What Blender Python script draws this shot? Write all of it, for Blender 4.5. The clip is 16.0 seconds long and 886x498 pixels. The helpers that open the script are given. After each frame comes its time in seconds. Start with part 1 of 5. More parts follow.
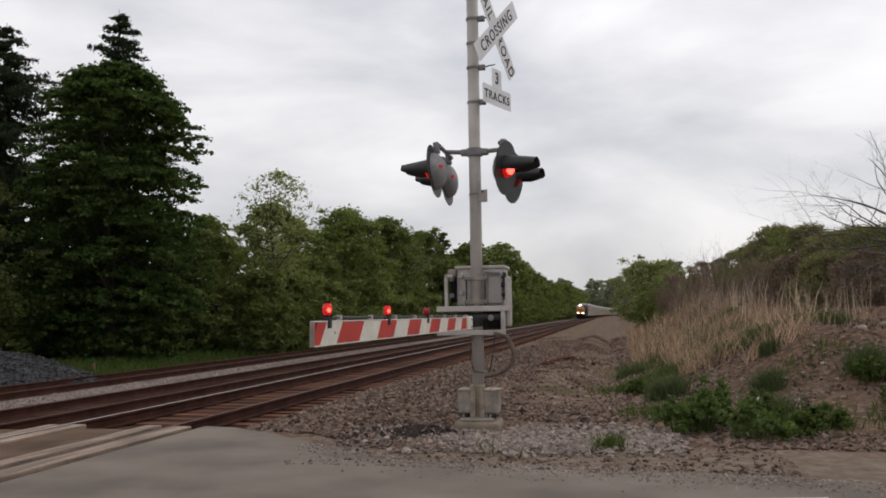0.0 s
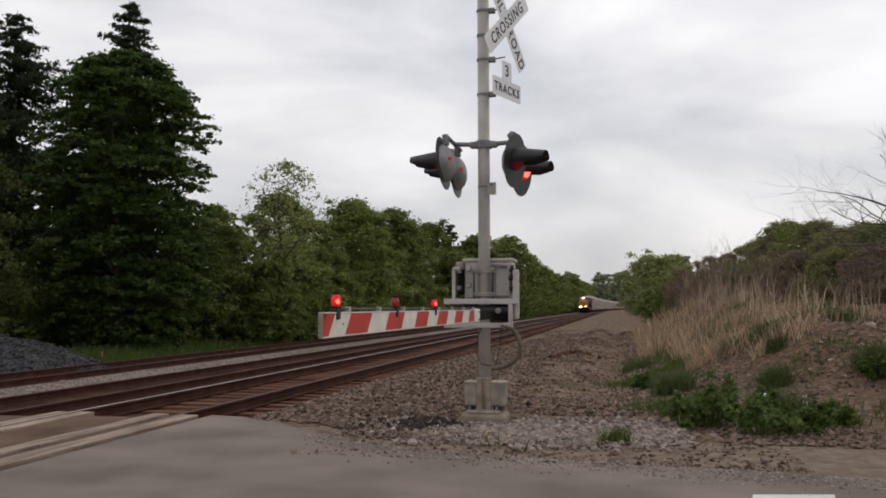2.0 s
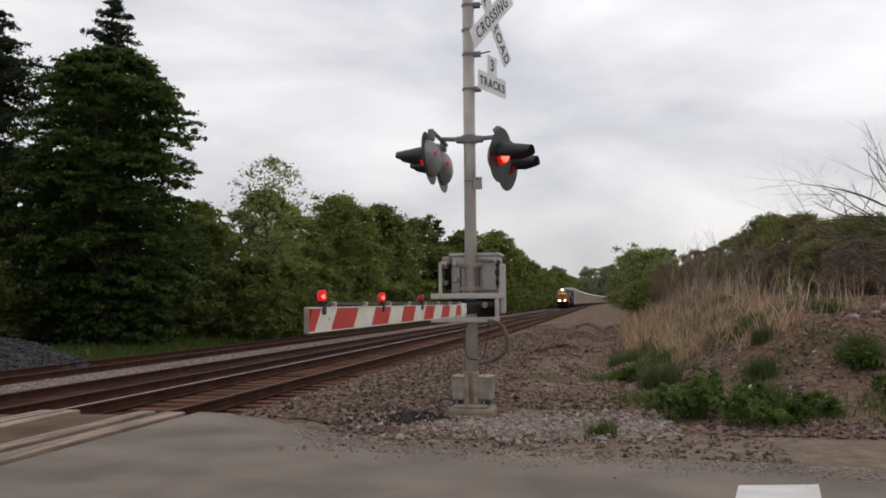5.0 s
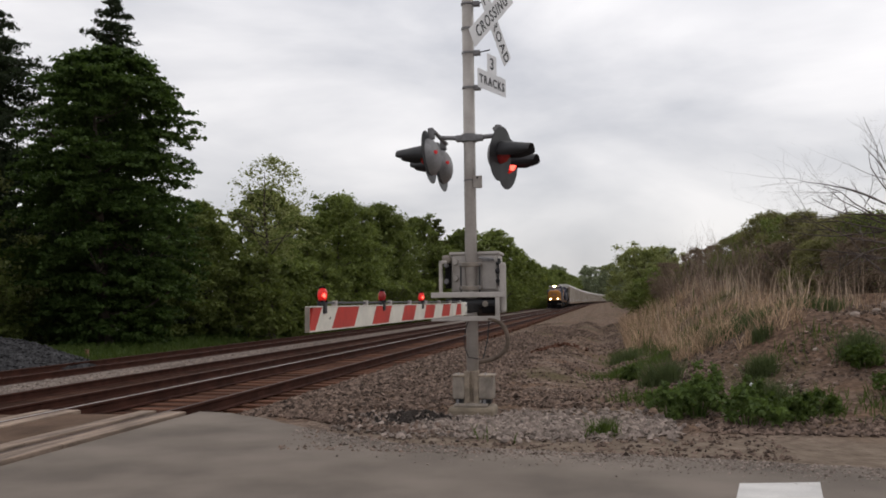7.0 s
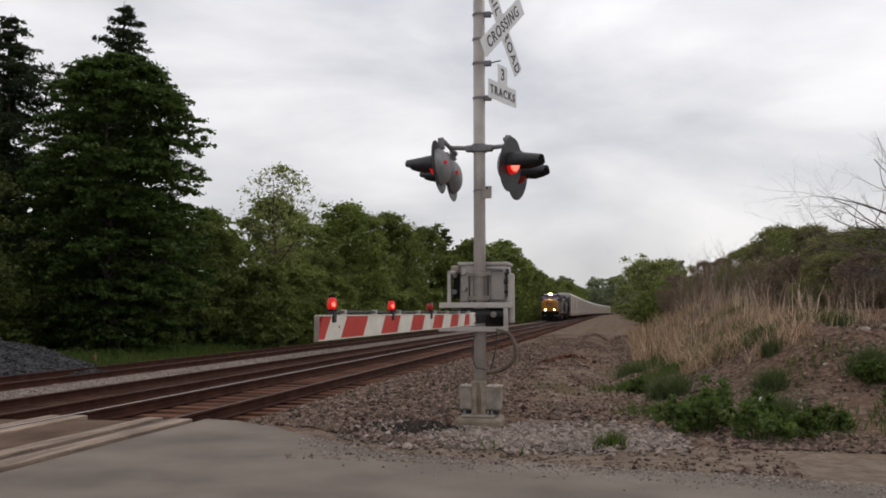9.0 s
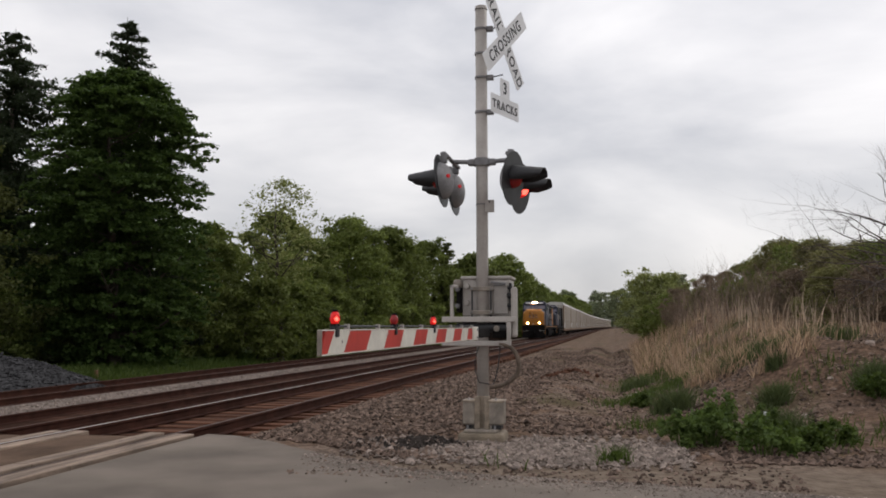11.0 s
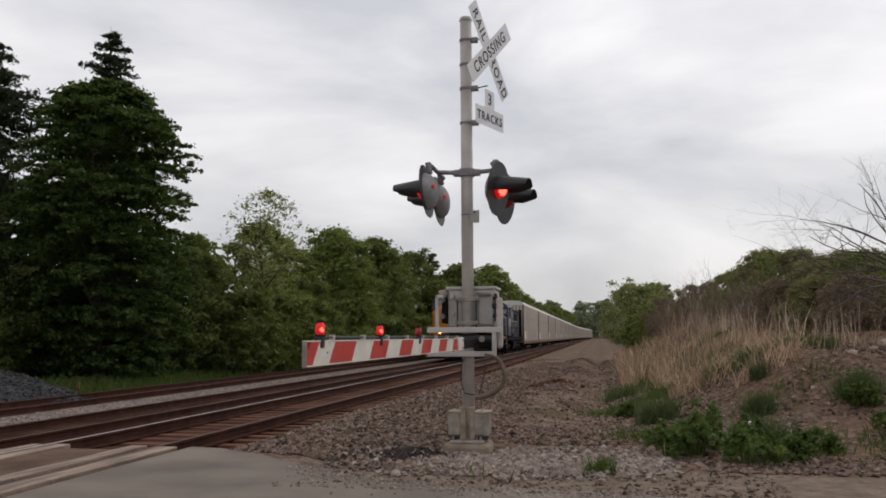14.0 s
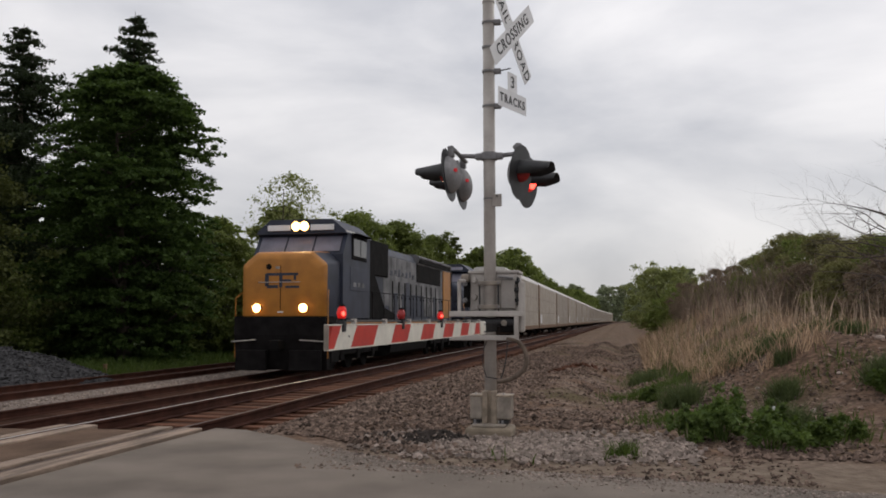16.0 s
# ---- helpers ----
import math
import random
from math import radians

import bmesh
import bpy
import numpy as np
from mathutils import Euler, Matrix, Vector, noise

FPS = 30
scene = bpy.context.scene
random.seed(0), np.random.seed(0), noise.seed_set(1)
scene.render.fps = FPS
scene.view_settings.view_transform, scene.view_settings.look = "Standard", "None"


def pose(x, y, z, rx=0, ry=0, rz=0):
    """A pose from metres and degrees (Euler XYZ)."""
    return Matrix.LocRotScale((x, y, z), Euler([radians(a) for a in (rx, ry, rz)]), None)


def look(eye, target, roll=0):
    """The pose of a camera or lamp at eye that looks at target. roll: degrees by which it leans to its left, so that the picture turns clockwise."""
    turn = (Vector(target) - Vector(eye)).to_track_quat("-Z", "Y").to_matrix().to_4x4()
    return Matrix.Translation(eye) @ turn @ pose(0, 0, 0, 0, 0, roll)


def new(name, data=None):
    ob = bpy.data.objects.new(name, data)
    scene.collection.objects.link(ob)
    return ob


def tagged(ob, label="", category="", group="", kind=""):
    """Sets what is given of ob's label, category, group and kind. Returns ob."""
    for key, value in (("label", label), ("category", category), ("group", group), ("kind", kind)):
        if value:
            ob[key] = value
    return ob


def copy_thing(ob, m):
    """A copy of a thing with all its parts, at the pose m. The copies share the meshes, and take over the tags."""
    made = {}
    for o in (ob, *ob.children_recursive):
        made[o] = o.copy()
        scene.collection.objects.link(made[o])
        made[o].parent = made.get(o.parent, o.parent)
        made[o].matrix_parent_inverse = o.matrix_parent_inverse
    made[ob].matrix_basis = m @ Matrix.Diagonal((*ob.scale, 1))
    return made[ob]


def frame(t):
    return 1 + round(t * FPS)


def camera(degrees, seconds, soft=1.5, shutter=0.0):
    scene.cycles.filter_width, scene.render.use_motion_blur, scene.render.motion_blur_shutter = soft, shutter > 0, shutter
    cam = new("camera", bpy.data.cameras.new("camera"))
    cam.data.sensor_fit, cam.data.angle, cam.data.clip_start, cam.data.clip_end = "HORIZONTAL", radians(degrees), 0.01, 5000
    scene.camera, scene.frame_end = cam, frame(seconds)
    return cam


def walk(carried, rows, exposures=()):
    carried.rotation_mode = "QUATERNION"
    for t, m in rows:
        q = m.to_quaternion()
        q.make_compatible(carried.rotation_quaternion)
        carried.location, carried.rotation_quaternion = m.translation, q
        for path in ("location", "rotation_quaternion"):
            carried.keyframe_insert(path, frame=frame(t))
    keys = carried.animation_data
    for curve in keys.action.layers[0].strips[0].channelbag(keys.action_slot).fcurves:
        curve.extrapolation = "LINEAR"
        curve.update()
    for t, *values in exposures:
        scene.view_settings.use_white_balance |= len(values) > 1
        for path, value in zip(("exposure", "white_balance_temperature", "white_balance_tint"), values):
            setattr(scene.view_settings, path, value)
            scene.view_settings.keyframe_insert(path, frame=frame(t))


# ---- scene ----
cam = camera(54.9, 16.0, soft=1.8)
PATH = [
    (0.0, 0.035, -0.048, 1.338, 4.49, 0.77, 11.08),
    (0.5, 0.026, -0.040, 1.342, 3.35, 0.44, 11.11),
    (1.0, 0.038, -0.056, 1.337, 3.33, 0.23, 10.95),
    (1.5, 0.028, -0.043, 1.340, 3.34, 0.30, 11.02),
    (2.0, 0.025, -0.050, 1.342, 3.95, 0.09, 11.51),
    (2.5, 0.028, -0.053, 1.338, 3.72, -0.05, 10.14),
    (3.0, 0.031, -0.049, 1.341, 3.84, -0.50, 10.72),
    (3.5, 0.035, -0.056, 1.337, 3.99, 0.22, 11.18),
    (4.0, 0.035, -0.058, 1.337, 3.57, 0.56, 10.66),
    (6.5, 0.029, -0.044, 1.335, 3.74, 0.48, 10.70),
    (7.0, 0.028, -0.047, 1.334, 3.57, 0.69, 10.67),
    (7.5, 0.026, -0.048, 1.335, 3.85, 0.70, 10.45),
    (8.0, 0.024, -0.051, 1.336, 4.01, 0.47, 10.82),
    (10.5, -0.004, -0.010, 1.337, 4.89, -0.28, 11.13),
    (11.0, 0.001, -0.018, 1.338, 5.17, 0.08, 11.28),
    (11.5, -0.000, -0.010, 1.336, 5.20, 0.18, 10.68),
    (12.0, -0.000, -0.010, 1.337, 5.20, 0.28, 10.22),
    (12.5, -0.001, -0.010, 1.336, 6.36, 0.24, 10.40),
    (13.0, -0.002, -0.014, 1.337, 5.90, 0.26, 10.10),
    (13.5, -0.002, -0.020, 1.336, 5.69, 0.23, 10.28),
    (14.0, -0.004, -0.011, 1.336, 5.89, 0.28, 10.28),
    (14.5, -0.009, -0.013, 1.336, 4.97, 0.02, 10.89),
    (15.0, -0.008, -0.014, 1.332, 4.73, -0.10, 11.12),
    (15.5, -0.003, -0.015, 1.331, 4.61, 0.04, 11.46),
    (16.0, -0.000, 0.000, 1.340, 4.79, 0.07, 11.79),
]
walk(cam, [(t, pose(x, y, z, 90 + p, r, w)) for t, x, y, z, p, r, w in PATH],
     exposures=[(0.0, 0.07), (12.0, 0.06), (14.0, 0.02), (16.0, -0.04)])

# ---- world and light ----
world = bpy.data.worlds.new("overcast_sky")
scene.world = world
world.use_nodes = True
wn, wl = world.node_tree.nodes, world.node_tree.links
wn.clear()
w_out = wn.new("ShaderNodeOutputWorld")
w_bg = wn.new("ShaderNodeBackground")
w_sky = wn.new("ShaderNodeTexSky")
w_sky.sky_type = "NISHITA"
w_sky.sun_disc = False
w_sky.sun_elevation, w_sky.sun_rotation = radians(38), radians(40)
w_gain = wn.new("ShaderNodeMix")
w_gain.data_type, w_gain.blend_type = "RGBA", "MULTIPLY"
w_gain.inputs[0].default_value = 1.0
w_gain.inputs[7].default_value = (0.1, 0.1, 0.1, 1)
w_co = wn.new("ShaderNodeTexCoord")
w_map = wn.new("ShaderNodeMapping")
w_map.inputs["Scale"].default_value = (1.0, 1.0, 2.8)
w_map.inputs["Location"].default_value = (0.35, 0.1, 0.0)
w_n1 = wn.new("ShaderNodeTexNoise")
w_n1.inputs["Scale"].default_value, w_n1.inputs["Detail"].default_value = 2.6, 6.0
w_n1.inputs["Roughness"].default_value, w_n1.inputs["Distortion"].default_value = 0.5, 0.25
w_ramp = wn.new("ShaderNodeValToRGB")
w_ramp.color_ramp.elements[0].position, w_ramp.color_ramp.elements[0].color = 0.34, (0.61, 0.61, 0.645, 1)
w_ramp.color_ramp.elements[1].position, w_ramp.color_ramp.elements[1].color = 0.64, (1.02, 0.99, 0.99, 1)
w_mix = wn.new("ShaderNodeMix")
w_mix.data_type = "RGBA"
w_mix.inputs[0].default_value = 0.9
wl.new(w_co.outputs["Generated"], w_map.inputs["Vector"])
wl.new(w_map.outputs[0], w_n1.inputs["Vector"])
wl.new(w_n1.outputs["Fac"], w_ramp.inputs["Fac"])
wl.new(w_sky.outputs[0], w_gain.inputs[6])
wl.new(w_gain.outputs[2], w_mix.inputs[6])
wl.new(w_ramp.outputs[0], w_mix.inputs[7])
w_sep = wn.new("ShaderNodeSeparateXYZ")
w_low = wn.new("ShaderNodeMapRange")
w_low.inputs[1].default_value, w_low.inputs[2].default_value = 0.0, 0.35
w_low.inputs[3].default_value, w_low.inputs[4].default_value = 0.76, 1.0
w_dim = wn.new("ShaderNodeVectorMath")
w_dim.operation = "SCALE"
wl.new(w_co.outputs["Generated"], w_sep.inputs[0])
wl.new(w_sep.outputs["Z"], w_low.inputs[0])
wl.new(w_mix.outputs[2], w_dim.inputs[0])
wl.new(w_low.outputs[0], w_dim.inputs["Scale"])
wl.new(w_dim.outputs[0], w_bg.inputs["Color"])
w_bg.inputs["Strength"].default_value = 1.07
wl.new(w_bg.outputs[0], w_out.inputs["Surface"])
sun = new("sun", bpy.data.lights.new("sun", "SUN"))
sun.data.energy, sun.data.angle, sun.data.color = 0.5, radians(35), (1.0, 0.96, 0.9)
sun.matrix_world = look((30, 35, 40), (0, 0, 0))

# ---- materials ----
def mat(name, col, rough=0.8, metal=0.0, scale=3.0, var=0.25, fine=40.0, bump=0.15, dist=0.01, col2=None, rnd=0.0, spec=0.4, stretch=None, island=0.0):
    """A weathered surface: broad stains, fine grain and relief."""
    m = bpy.data.materials.new(name)
    m.use_nodes = True
    n, l = m.node_tree.nodes, m.node_tree.links
    b = n["Principled BSDF"]
    tc = n.new("ShaderNodeTexCoord")
    src = tc.outputs["Object"]
    if stretch:
        mp = n.new("ShaderNodeMapping")
        mp.inputs["Scale"].default_value = stretch
        l.new(src, mp.inputs["Vector"])
        src = mp.outputs[0]
    n1, n2 = n.new("ShaderNodeTexNoise"), n.new("ShaderNodeTexNoise")
    n1.inputs["Scale"].default_value, n1.inputs["Detail"].default_value = scale, 5
    n2.inputs["Scale"].default_value, n2.inputs["Detail"].default_value = fine, 3
    l.new(src, n1.inputs["Vector"]), l.new(src, n2.inputs["Vector"])
    r = n.new("ShaderNodeValToRGB")
    c2 = col2 or tuple(min(1, c * (1 + var)) for c in col)
    r.color_ramp.elements[0].position, r.color_ramp.elements[0].color = 0.35, (*[c * (1 - var) for c in col], 1)
    r.color_ramp.elements[1].position, r.color_ramp.elements[1].color = 0.67, (*c2, 1)
    l.new(n1.outputs["Fac"], r.inputs["Fac"])
    mr = n.new("ShaderNodeMapRange")
    mr.inputs[3].default_value, mr.inputs[4].default_value = 1 - var, 1 + var
    l.new(n2.outputs["Fac"], mr.inputs[0])
    mx = n.new("ShaderNodeVectorMath")
    mx.operation = "SCALE"
    l.new(r.outputs[0], mx.inputs[0]), l.new(mr.outputs[0], mx.inputs["Scale"])
    out = mx.outputs[0]
    if rnd or island:
        oi = n.new("ShaderNodeObjectInfo" if rnd else "ShaderNodeNewGeometry")
        m2 = n.new("ShaderNodeMapRange")
        m2.inputs[3].default_value, m2.inputs[4].default_value = 1 - (rnd or island), 1 + (rnd or island)
        l.new(oi.outputs["Random" if rnd else "Random Per Island"], m2.inputs[0])
        sc = n.new("ShaderNodeVectorMath")
        sc.operation = "SCALE"
        l.new(out, sc.inputs[0]), l.new(m2.outputs[0], sc.inputs["Scale"])
        out = sc.outputs[0]
    l.new(out, b.inputs["Base Color"])
    b.inputs["Roughness"].default_value, b.inputs["Metallic"].default_value = rough, metal
    b.inputs["Specular IOR Level"].default_value = spec
    if bump:
        bp = n.new("ShaderNodeBump")
        bp.inputs["Strength"].default_value, bp.inputs["Distance"].default_value = bump, dist
        l.new(n2.outputs["Fac"], bp.inputs["Height"]), l.new(bp.outputs[0], b.inputs["Normal"])
    return m


def leaf_mat(name, dark, light, through_col, rough=0.6, patch=0.5):
    """Foliage: each leaf its own shade between dark and light, with some light passing through."""
    m = bpy.data.materials.new(name)
    m.use_nodes = True
    n, l = m.node_tree.nodes, m.node_tree.links
    b = n["Principled BSDF"]
    g = n.new("ShaderNodeNewGeometry")
    tc = n.new("ShaderNodeTexCoord")
    nz = n.new("ShaderNodeTexNoise")
    nz.inputs["Scale"].default_value = patch
    l.new(tc.outputs["Object"], nz.inputs["Vector"])
    ad = n.new("ShaderNodeMath")
    ad.operation = "MULTIPLY_ADD"
    ad.inputs[1].default_value, ad.inputs[2].default_value = 0.55, -0.02
    l.new(g.outputs["Random Per Island"], ad.inputs[0])
    a2 = n.new("ShaderNodeMath")
    a2.operation = "MULTIPLY_ADD"
    a2.inputs[1].default_value = 0.5
    l.new(nz.outputs["Fac"], a2.inputs[0]), l.new(ad.outputs[0], a2.inputs[2])
    r = n.new("ShaderNodeValToRGB")
    r.color_ramp.elements[0].position, r.color_ramp.elements[0].color = 0.1, (*dark, 1)
    r.color_ramp.elements[1].position, r.color_ramp.elements[1].color = 0.85, (*light, 1)
    l.new(a2.outputs[0], r.inputs["Fac"]), l.new(r.outputs[0], b.inputs["Base Color"])
    b.inputs["Roughness"].default_value = rough
    b.inputs["Specular IOR Level"].default_value = 0.12
    t = n.new("ShaderNodeBsdfTranslucent")
    t.inputs["Color"].default_value = (*through_col, 1)
    mx = n.new("ShaderNodeMixShader")
    mx.inputs[0].default_value = 0.38
    l.new(b.outputs[0], mx.inputs[1]), l.new(t.outputs[0], mx.inputs[2])
    l.new(mx.outputs[0], n["Material Output"].inputs["Surface"])
    return m


def glow_mat(name, col, strength):
    m = bpy.data.materials.new(name)
    m.use_nodes = True
    b = m.node_tree.nodes["Principled BSDF"]
    b.inputs["Base Color"].default_value = (*[c * 0.25 for c in col], 1)
    b.inputs["Emission Color"].default_value = (*col, 1)
    b.inputs["Emission Strength"].default_value = strength
    return m


def ground_mat():
    """Bare ground: gravel, dirt and thin grass, mixed by broad noise and by height on the bank."""
    m = bpy.data.materials.new("gravel_and_dirt")
    m.use_nodes = True
    n, l = m.node_tree.nodes, m.node_tree.links
    b = n["Principled BSDF"]
    tc = n.new("ShaderNodeTexCoord")

    def noise_of(scale, detail=4):
        z = n.new("ShaderNodeTexNoise")
        z.inputs["Scale"].default_value, z.inputs["Detail"].default_value = scale, detail
        l.new(tc.outputs["Object"], z.inputs["Vector"])
        return z.outputs["Fac"]

    def ramp(fac, p0, c0, p1, c1):
        r = n.new("ShaderNodeValToRGB")
        r.color_ramp.elements[0].position, r.color_ramp.elements[0].color = p0, (*c0, 1)
        r.color_ramp.elements[1].position, r.color_ramp.elements[1].color = p1, (*c1, 1)
        l.new(fac, r.inputs["Fac"])
        return r.outputs[0]

    def blend(fac, a, c):
        x = n.new("ShaderNodeMix")
        x.data_type = "RGBA"
        l.new(fac, x.inputs[0]), l.new(a, x.inputs[6]), l.new(c, x.inputs[7])
        return x.outputs[2]
    v = n.new("ShaderNodeTexVoronoi")
    v.inputs["Scale"].default_value = 16
    l.new(tc.outputs["Object"], v.inputs["Vector"])
    bw = n.new("ShaderNodeRGBToBW")
    l.new(v.outputs["Color"], bw.inputs[0])
    gravel = ramp(bw.outputs[0], 0.15, (0.066, 0.046, 0.036), 0.85, (0.27, 0.20, 0.158))
    dirt = ramp(noise_of(9, 8), 0.3, (0.075, 0.047, 0.034), 0.7, (0.235, 0.155, 0.108))
    base = blend(ramp(noise_of(0.9, 8), 0.42, (0, 0, 0), 0.58, (1, 1, 1)), gravel, dirt)
    sep = n.new("ShaderNodeSeparateXYZ")
    l.new(tc.outputs["Object"], sep.inputs[0])
    up = n.new("ShaderNodeMapRange")
    up.inputs[1].default_value, up.inputs[2].default_value = 0.1, 0.5
    l.new(sep.outputs["Z"], up.inputs[0])
    soil = ramp(noise_of(11, 8), 0.3, (0.055, 0.037, 0.028), 0.7, (0.21, 0.137, 0.096))
    base = blend(up.outputs[0], base, soil)
    moss = ramp(noise_of(6, 6), 0.3, (0.05, 0.048, 0.025), 0.7, (0.12, 0.105, 0.055))
    base = blend(ramp(noise_of(0.45, 7), 0.52, (0, 0, 0), 0.68, (0.8, 0.8, 0.8)), base, moss)
    west = n.new("ShaderNodeMapRange")
    west.inputs[1].default_value, west.inputs[2].default_value = -16.3, -18.0
    l.new(sep.outputs["X"], west.inputs[0])
    grass = ramp(noise_of(3, 6), 0.35, (0.03, 0.045, 0.014), 0.7, (0.075, 0.11, 0.03))
    base = blend(west.outputs[0], base, grass)
    south = n.new("ShaderNodeMapRange")
    south.inputs[1].default_value, south.inputs[2].default_value = 9.3, 8.3
    l.new(sep.outputs["Y"], south.inputs[0])
    sand = ramp(noise_of(5, 8), 0.3, (0.13, 0.098, 0.074), 0.7, (0.23, 0.182, 0.142))
    base = blend(south.outputs[0], base, sand)
    l.new(base, b.inputs["Base Color"])
    b.inputs["Roughness"].default_value, b.inputs["Specular IOR Level"].default_value = 0.95, 0.04
    bp = n.new("ShaderNodeBump")
    bp.inputs["Strength"].default_value, bp.inputs["Distance"].default_value = 0.7, 0.04
    l.new(v.outputs["Distance"], bp.inputs["Height"]), l.new(bp.outputs[0], b.inputs["Normal"])
    return m


M_GROUND = ground_mat()
M_ASPHALT = mat("worn_asphalt", (0.170, 0.142, 0.119), 0.9, scale=0.9, var=0.24, fine=140, bump=0.3, dist=0.006, spec=0.15)
M_LINE = mat("white_road_paint", (0.56, 0.54, 0.52), 0.7, scale=3, var=0.12, fine=60)
M_PLANK = mat("pale_worn_plank", (0.25, 0.185, 0.14), 0.85, scale=2, var=0.4, fine=25, stretch=(6, 0.6, 6), rnd=0.2)
M_RAIL = mat("rusty_rail", (0.047, 0.019, 0.013), 0.85, 0.0, scale=3, var=0.3, fine=50, spec=0.1)
M_HEAD = mat("polished_rail_head", (0.40, 0.36, 0.34), 0.55, 0.8, scale=2, var=0.2, fine=20, bump=0.02, stretch=(8, 0.4, 8))
M_HEAD_RUST = mat("rust_brown_rail_head", (0.07, 0.038, 0.028), 0.6, 0.4, scale=2, var=0.25, fine=20, bump=0.02, stretch=(8, 0.4, 8))
M_TIE = mat("weathered_tie", (0.098, 0.046, 0.029), 0.9, scale=4, var=0.4, fine=30, bump=0.4, stretch=(0.6, 5, 5), rnd=0.35, spec=0.1)
M_STRIP = mat("brown_dirty_infill", (0.115, 0.076, 0.054), 0.95, scale=1.5, var=0.3, fine=60, bump=0.4, spec=0.08)
M_BALLAST = mat("ballast_bed", (0.058, 0.030, 0.021), 0.95, scale=1.2, var=0.4, fine=14, bump=0.9, dist=0.05, spec=0.04)
M_BALLAST_PALE = mat("pale_ballast", (0.20, 0.165, 0.143), 0.95, scale=1.2, var=0.3, fine=14, bump=0.9, dist=0.05, spec=0.05)
M_STONE = mat("crushed_stone", (0.150, 0.108, 0.086), 0.9, scale=6, var=0.25, fine=60, bump=0.2, spec=0.1, island=0.7)
M_STONE_ONE = mat("broken_grey_stone", (0.22, 0.178, 0.155), 0.9, scale=2, var=0.25, fine=9, bump=0.3, spec=0.1, rnd=0.5)
M_STONE_BANK = mat("brown_pebble", (0.165, 0.122, 0.098), 0.9, scale=6, var=0.25, fine=60, bump=0.2, spec=0.1, island=0.75)
M_STONE_PALE = mat("pale_crushed_stone", (0.245, 0.20, 0.172), 0.9, scale=6, var=0.25, fine=60, bump=0.2, spec=0.1, island=0.45)
M_PILE = mat("dark_gravel", (0.055, 0.054, 0.056), 0.95, spec=0.08, scale=3, var=0.3, fine=18, bump=0.9, dist=0.05, island=0.4)
# shadow of the hollow by the signal base, put into stone colour
M_DARK_STONE = mat("shade_dark_stone", (0.042, 0.035, 0.031), 0.95, scale=3, var=0.3, fine=30, spec=0.08, island=0.5)
M_SILVER = mat("aluminium_paint", (0.40, 0.365, 0.335), 0.55, 0.15, scale=4, var=0.12, fine=30, bump=0.05, col2=(0.46, 0.425, 0.395))
M_SILVER_DIRTY = mat("stained_aluminium_paint", (0.25, 0.215, 0.18), 0.65, 0.1, scale=7, var=0.3, fine=30, bump=0.1)
M_FOOT = mat("rust_stained_paint", (0.29, 0.235, 0.18), 0.7, 0.05, scale=5, var=0.35, fine=30, bump=0.1)
M_WHITE_SIGN = mat("white_sign_sheet", (0.68, 0.68, 0.69), 0.5, scale=3, var=0.06, fine=30, bump=0.0)
M_BLACK = mat("black_paint", (0.018, 0.018, 0.02), 0.5, scale=5, var=0.3, fine=40, bump=0.05)
M_LETTER = mat("black_lettering", (0.02, 0.02, 0.022), 0.5, scale=5, var=0.1, bump=0)
M_GREY = mat("dull_grey_housing", (0.20, 0.195, 0.20), 0.6, 0.1, scale=6, var=0.2, fine=40)
M_HOUSING = mat("pale_grey_housing", (0.25, 0.245, 0.25), 0.6, 0.1, scale=6, var=0.25, fine=40)
M_RED = mat("red_sheeting", (0.43, 0.028, 0.018), 0.55, scale=5, var=0.15, fine=40, bump=0.03)
M_WHITE_ARM = mat("white_sheeting", (0.62, 0.59, 0.52), 0.5, scale=5, var=0.1, fine=40, bump=0.03)
M_CONCRETE = mat("tan_concrete", (0.21, 0.17, 0.125), 0.9, scale=4, var=0.25, fine=40, bump=0.3)
M_HOSE = mat("brown_dusty_conduit", (0.12, 0.09, 0.068), 0.8, scale=8, var=0.3, fine=60, bump=0.3)
M_RUSTY = mat("oily_brown_casting", (0.045, 0.027, 0.019), 0.7, 0.1, scale=6, var=0.5, fine=30, bump=0.2)
M_RED_LENS = mat("dark_red_lens", (0.30, 0.02, 0.02), 0.25, scale=5, var=0.2, bump=0)
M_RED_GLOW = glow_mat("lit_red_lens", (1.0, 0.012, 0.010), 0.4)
# glow of the added discs that paint a warm halo round lit lamps
M_HALO = glow_mat("warm_lamp_halo", (1.0, 0.50, 0.16), 9.0)
M_PEEP = glow_mat("lit_peep_lens", (0.9, 0.02, 0.03), 0.28)
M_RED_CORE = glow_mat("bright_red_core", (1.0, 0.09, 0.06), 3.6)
M_LAMP = glow_mat("lit_headlight", (1.0, 0.76, 0.42), 200.0)
M_YELLOW = mat("dark_yellow_enamel", (0.36, 0.145, 0.018), 0.5, scale=2, var=0.15, fine=30, bump=0.02)
M_BLUE = mat("dark_blue_enamel", (0.025, 0.03, 0.05), 0.6, scale=1.5, var=0.3, fine=30, bump=0.03)
# grey holds both faded paint and the sky's sheen on the hood
M_BLUEGREY = mat("faded_sheen_grey_enamel", (0.135, 0.133, 0.138), 0.65, scale=1.2, var=0.5, fine=25, bump=0.03)
M_UNDER = mat("sooty_black_steel", (0.009, 0.008, 0.008), 0.9, scale=3, var=0.4, fine=30, spec=0.1)
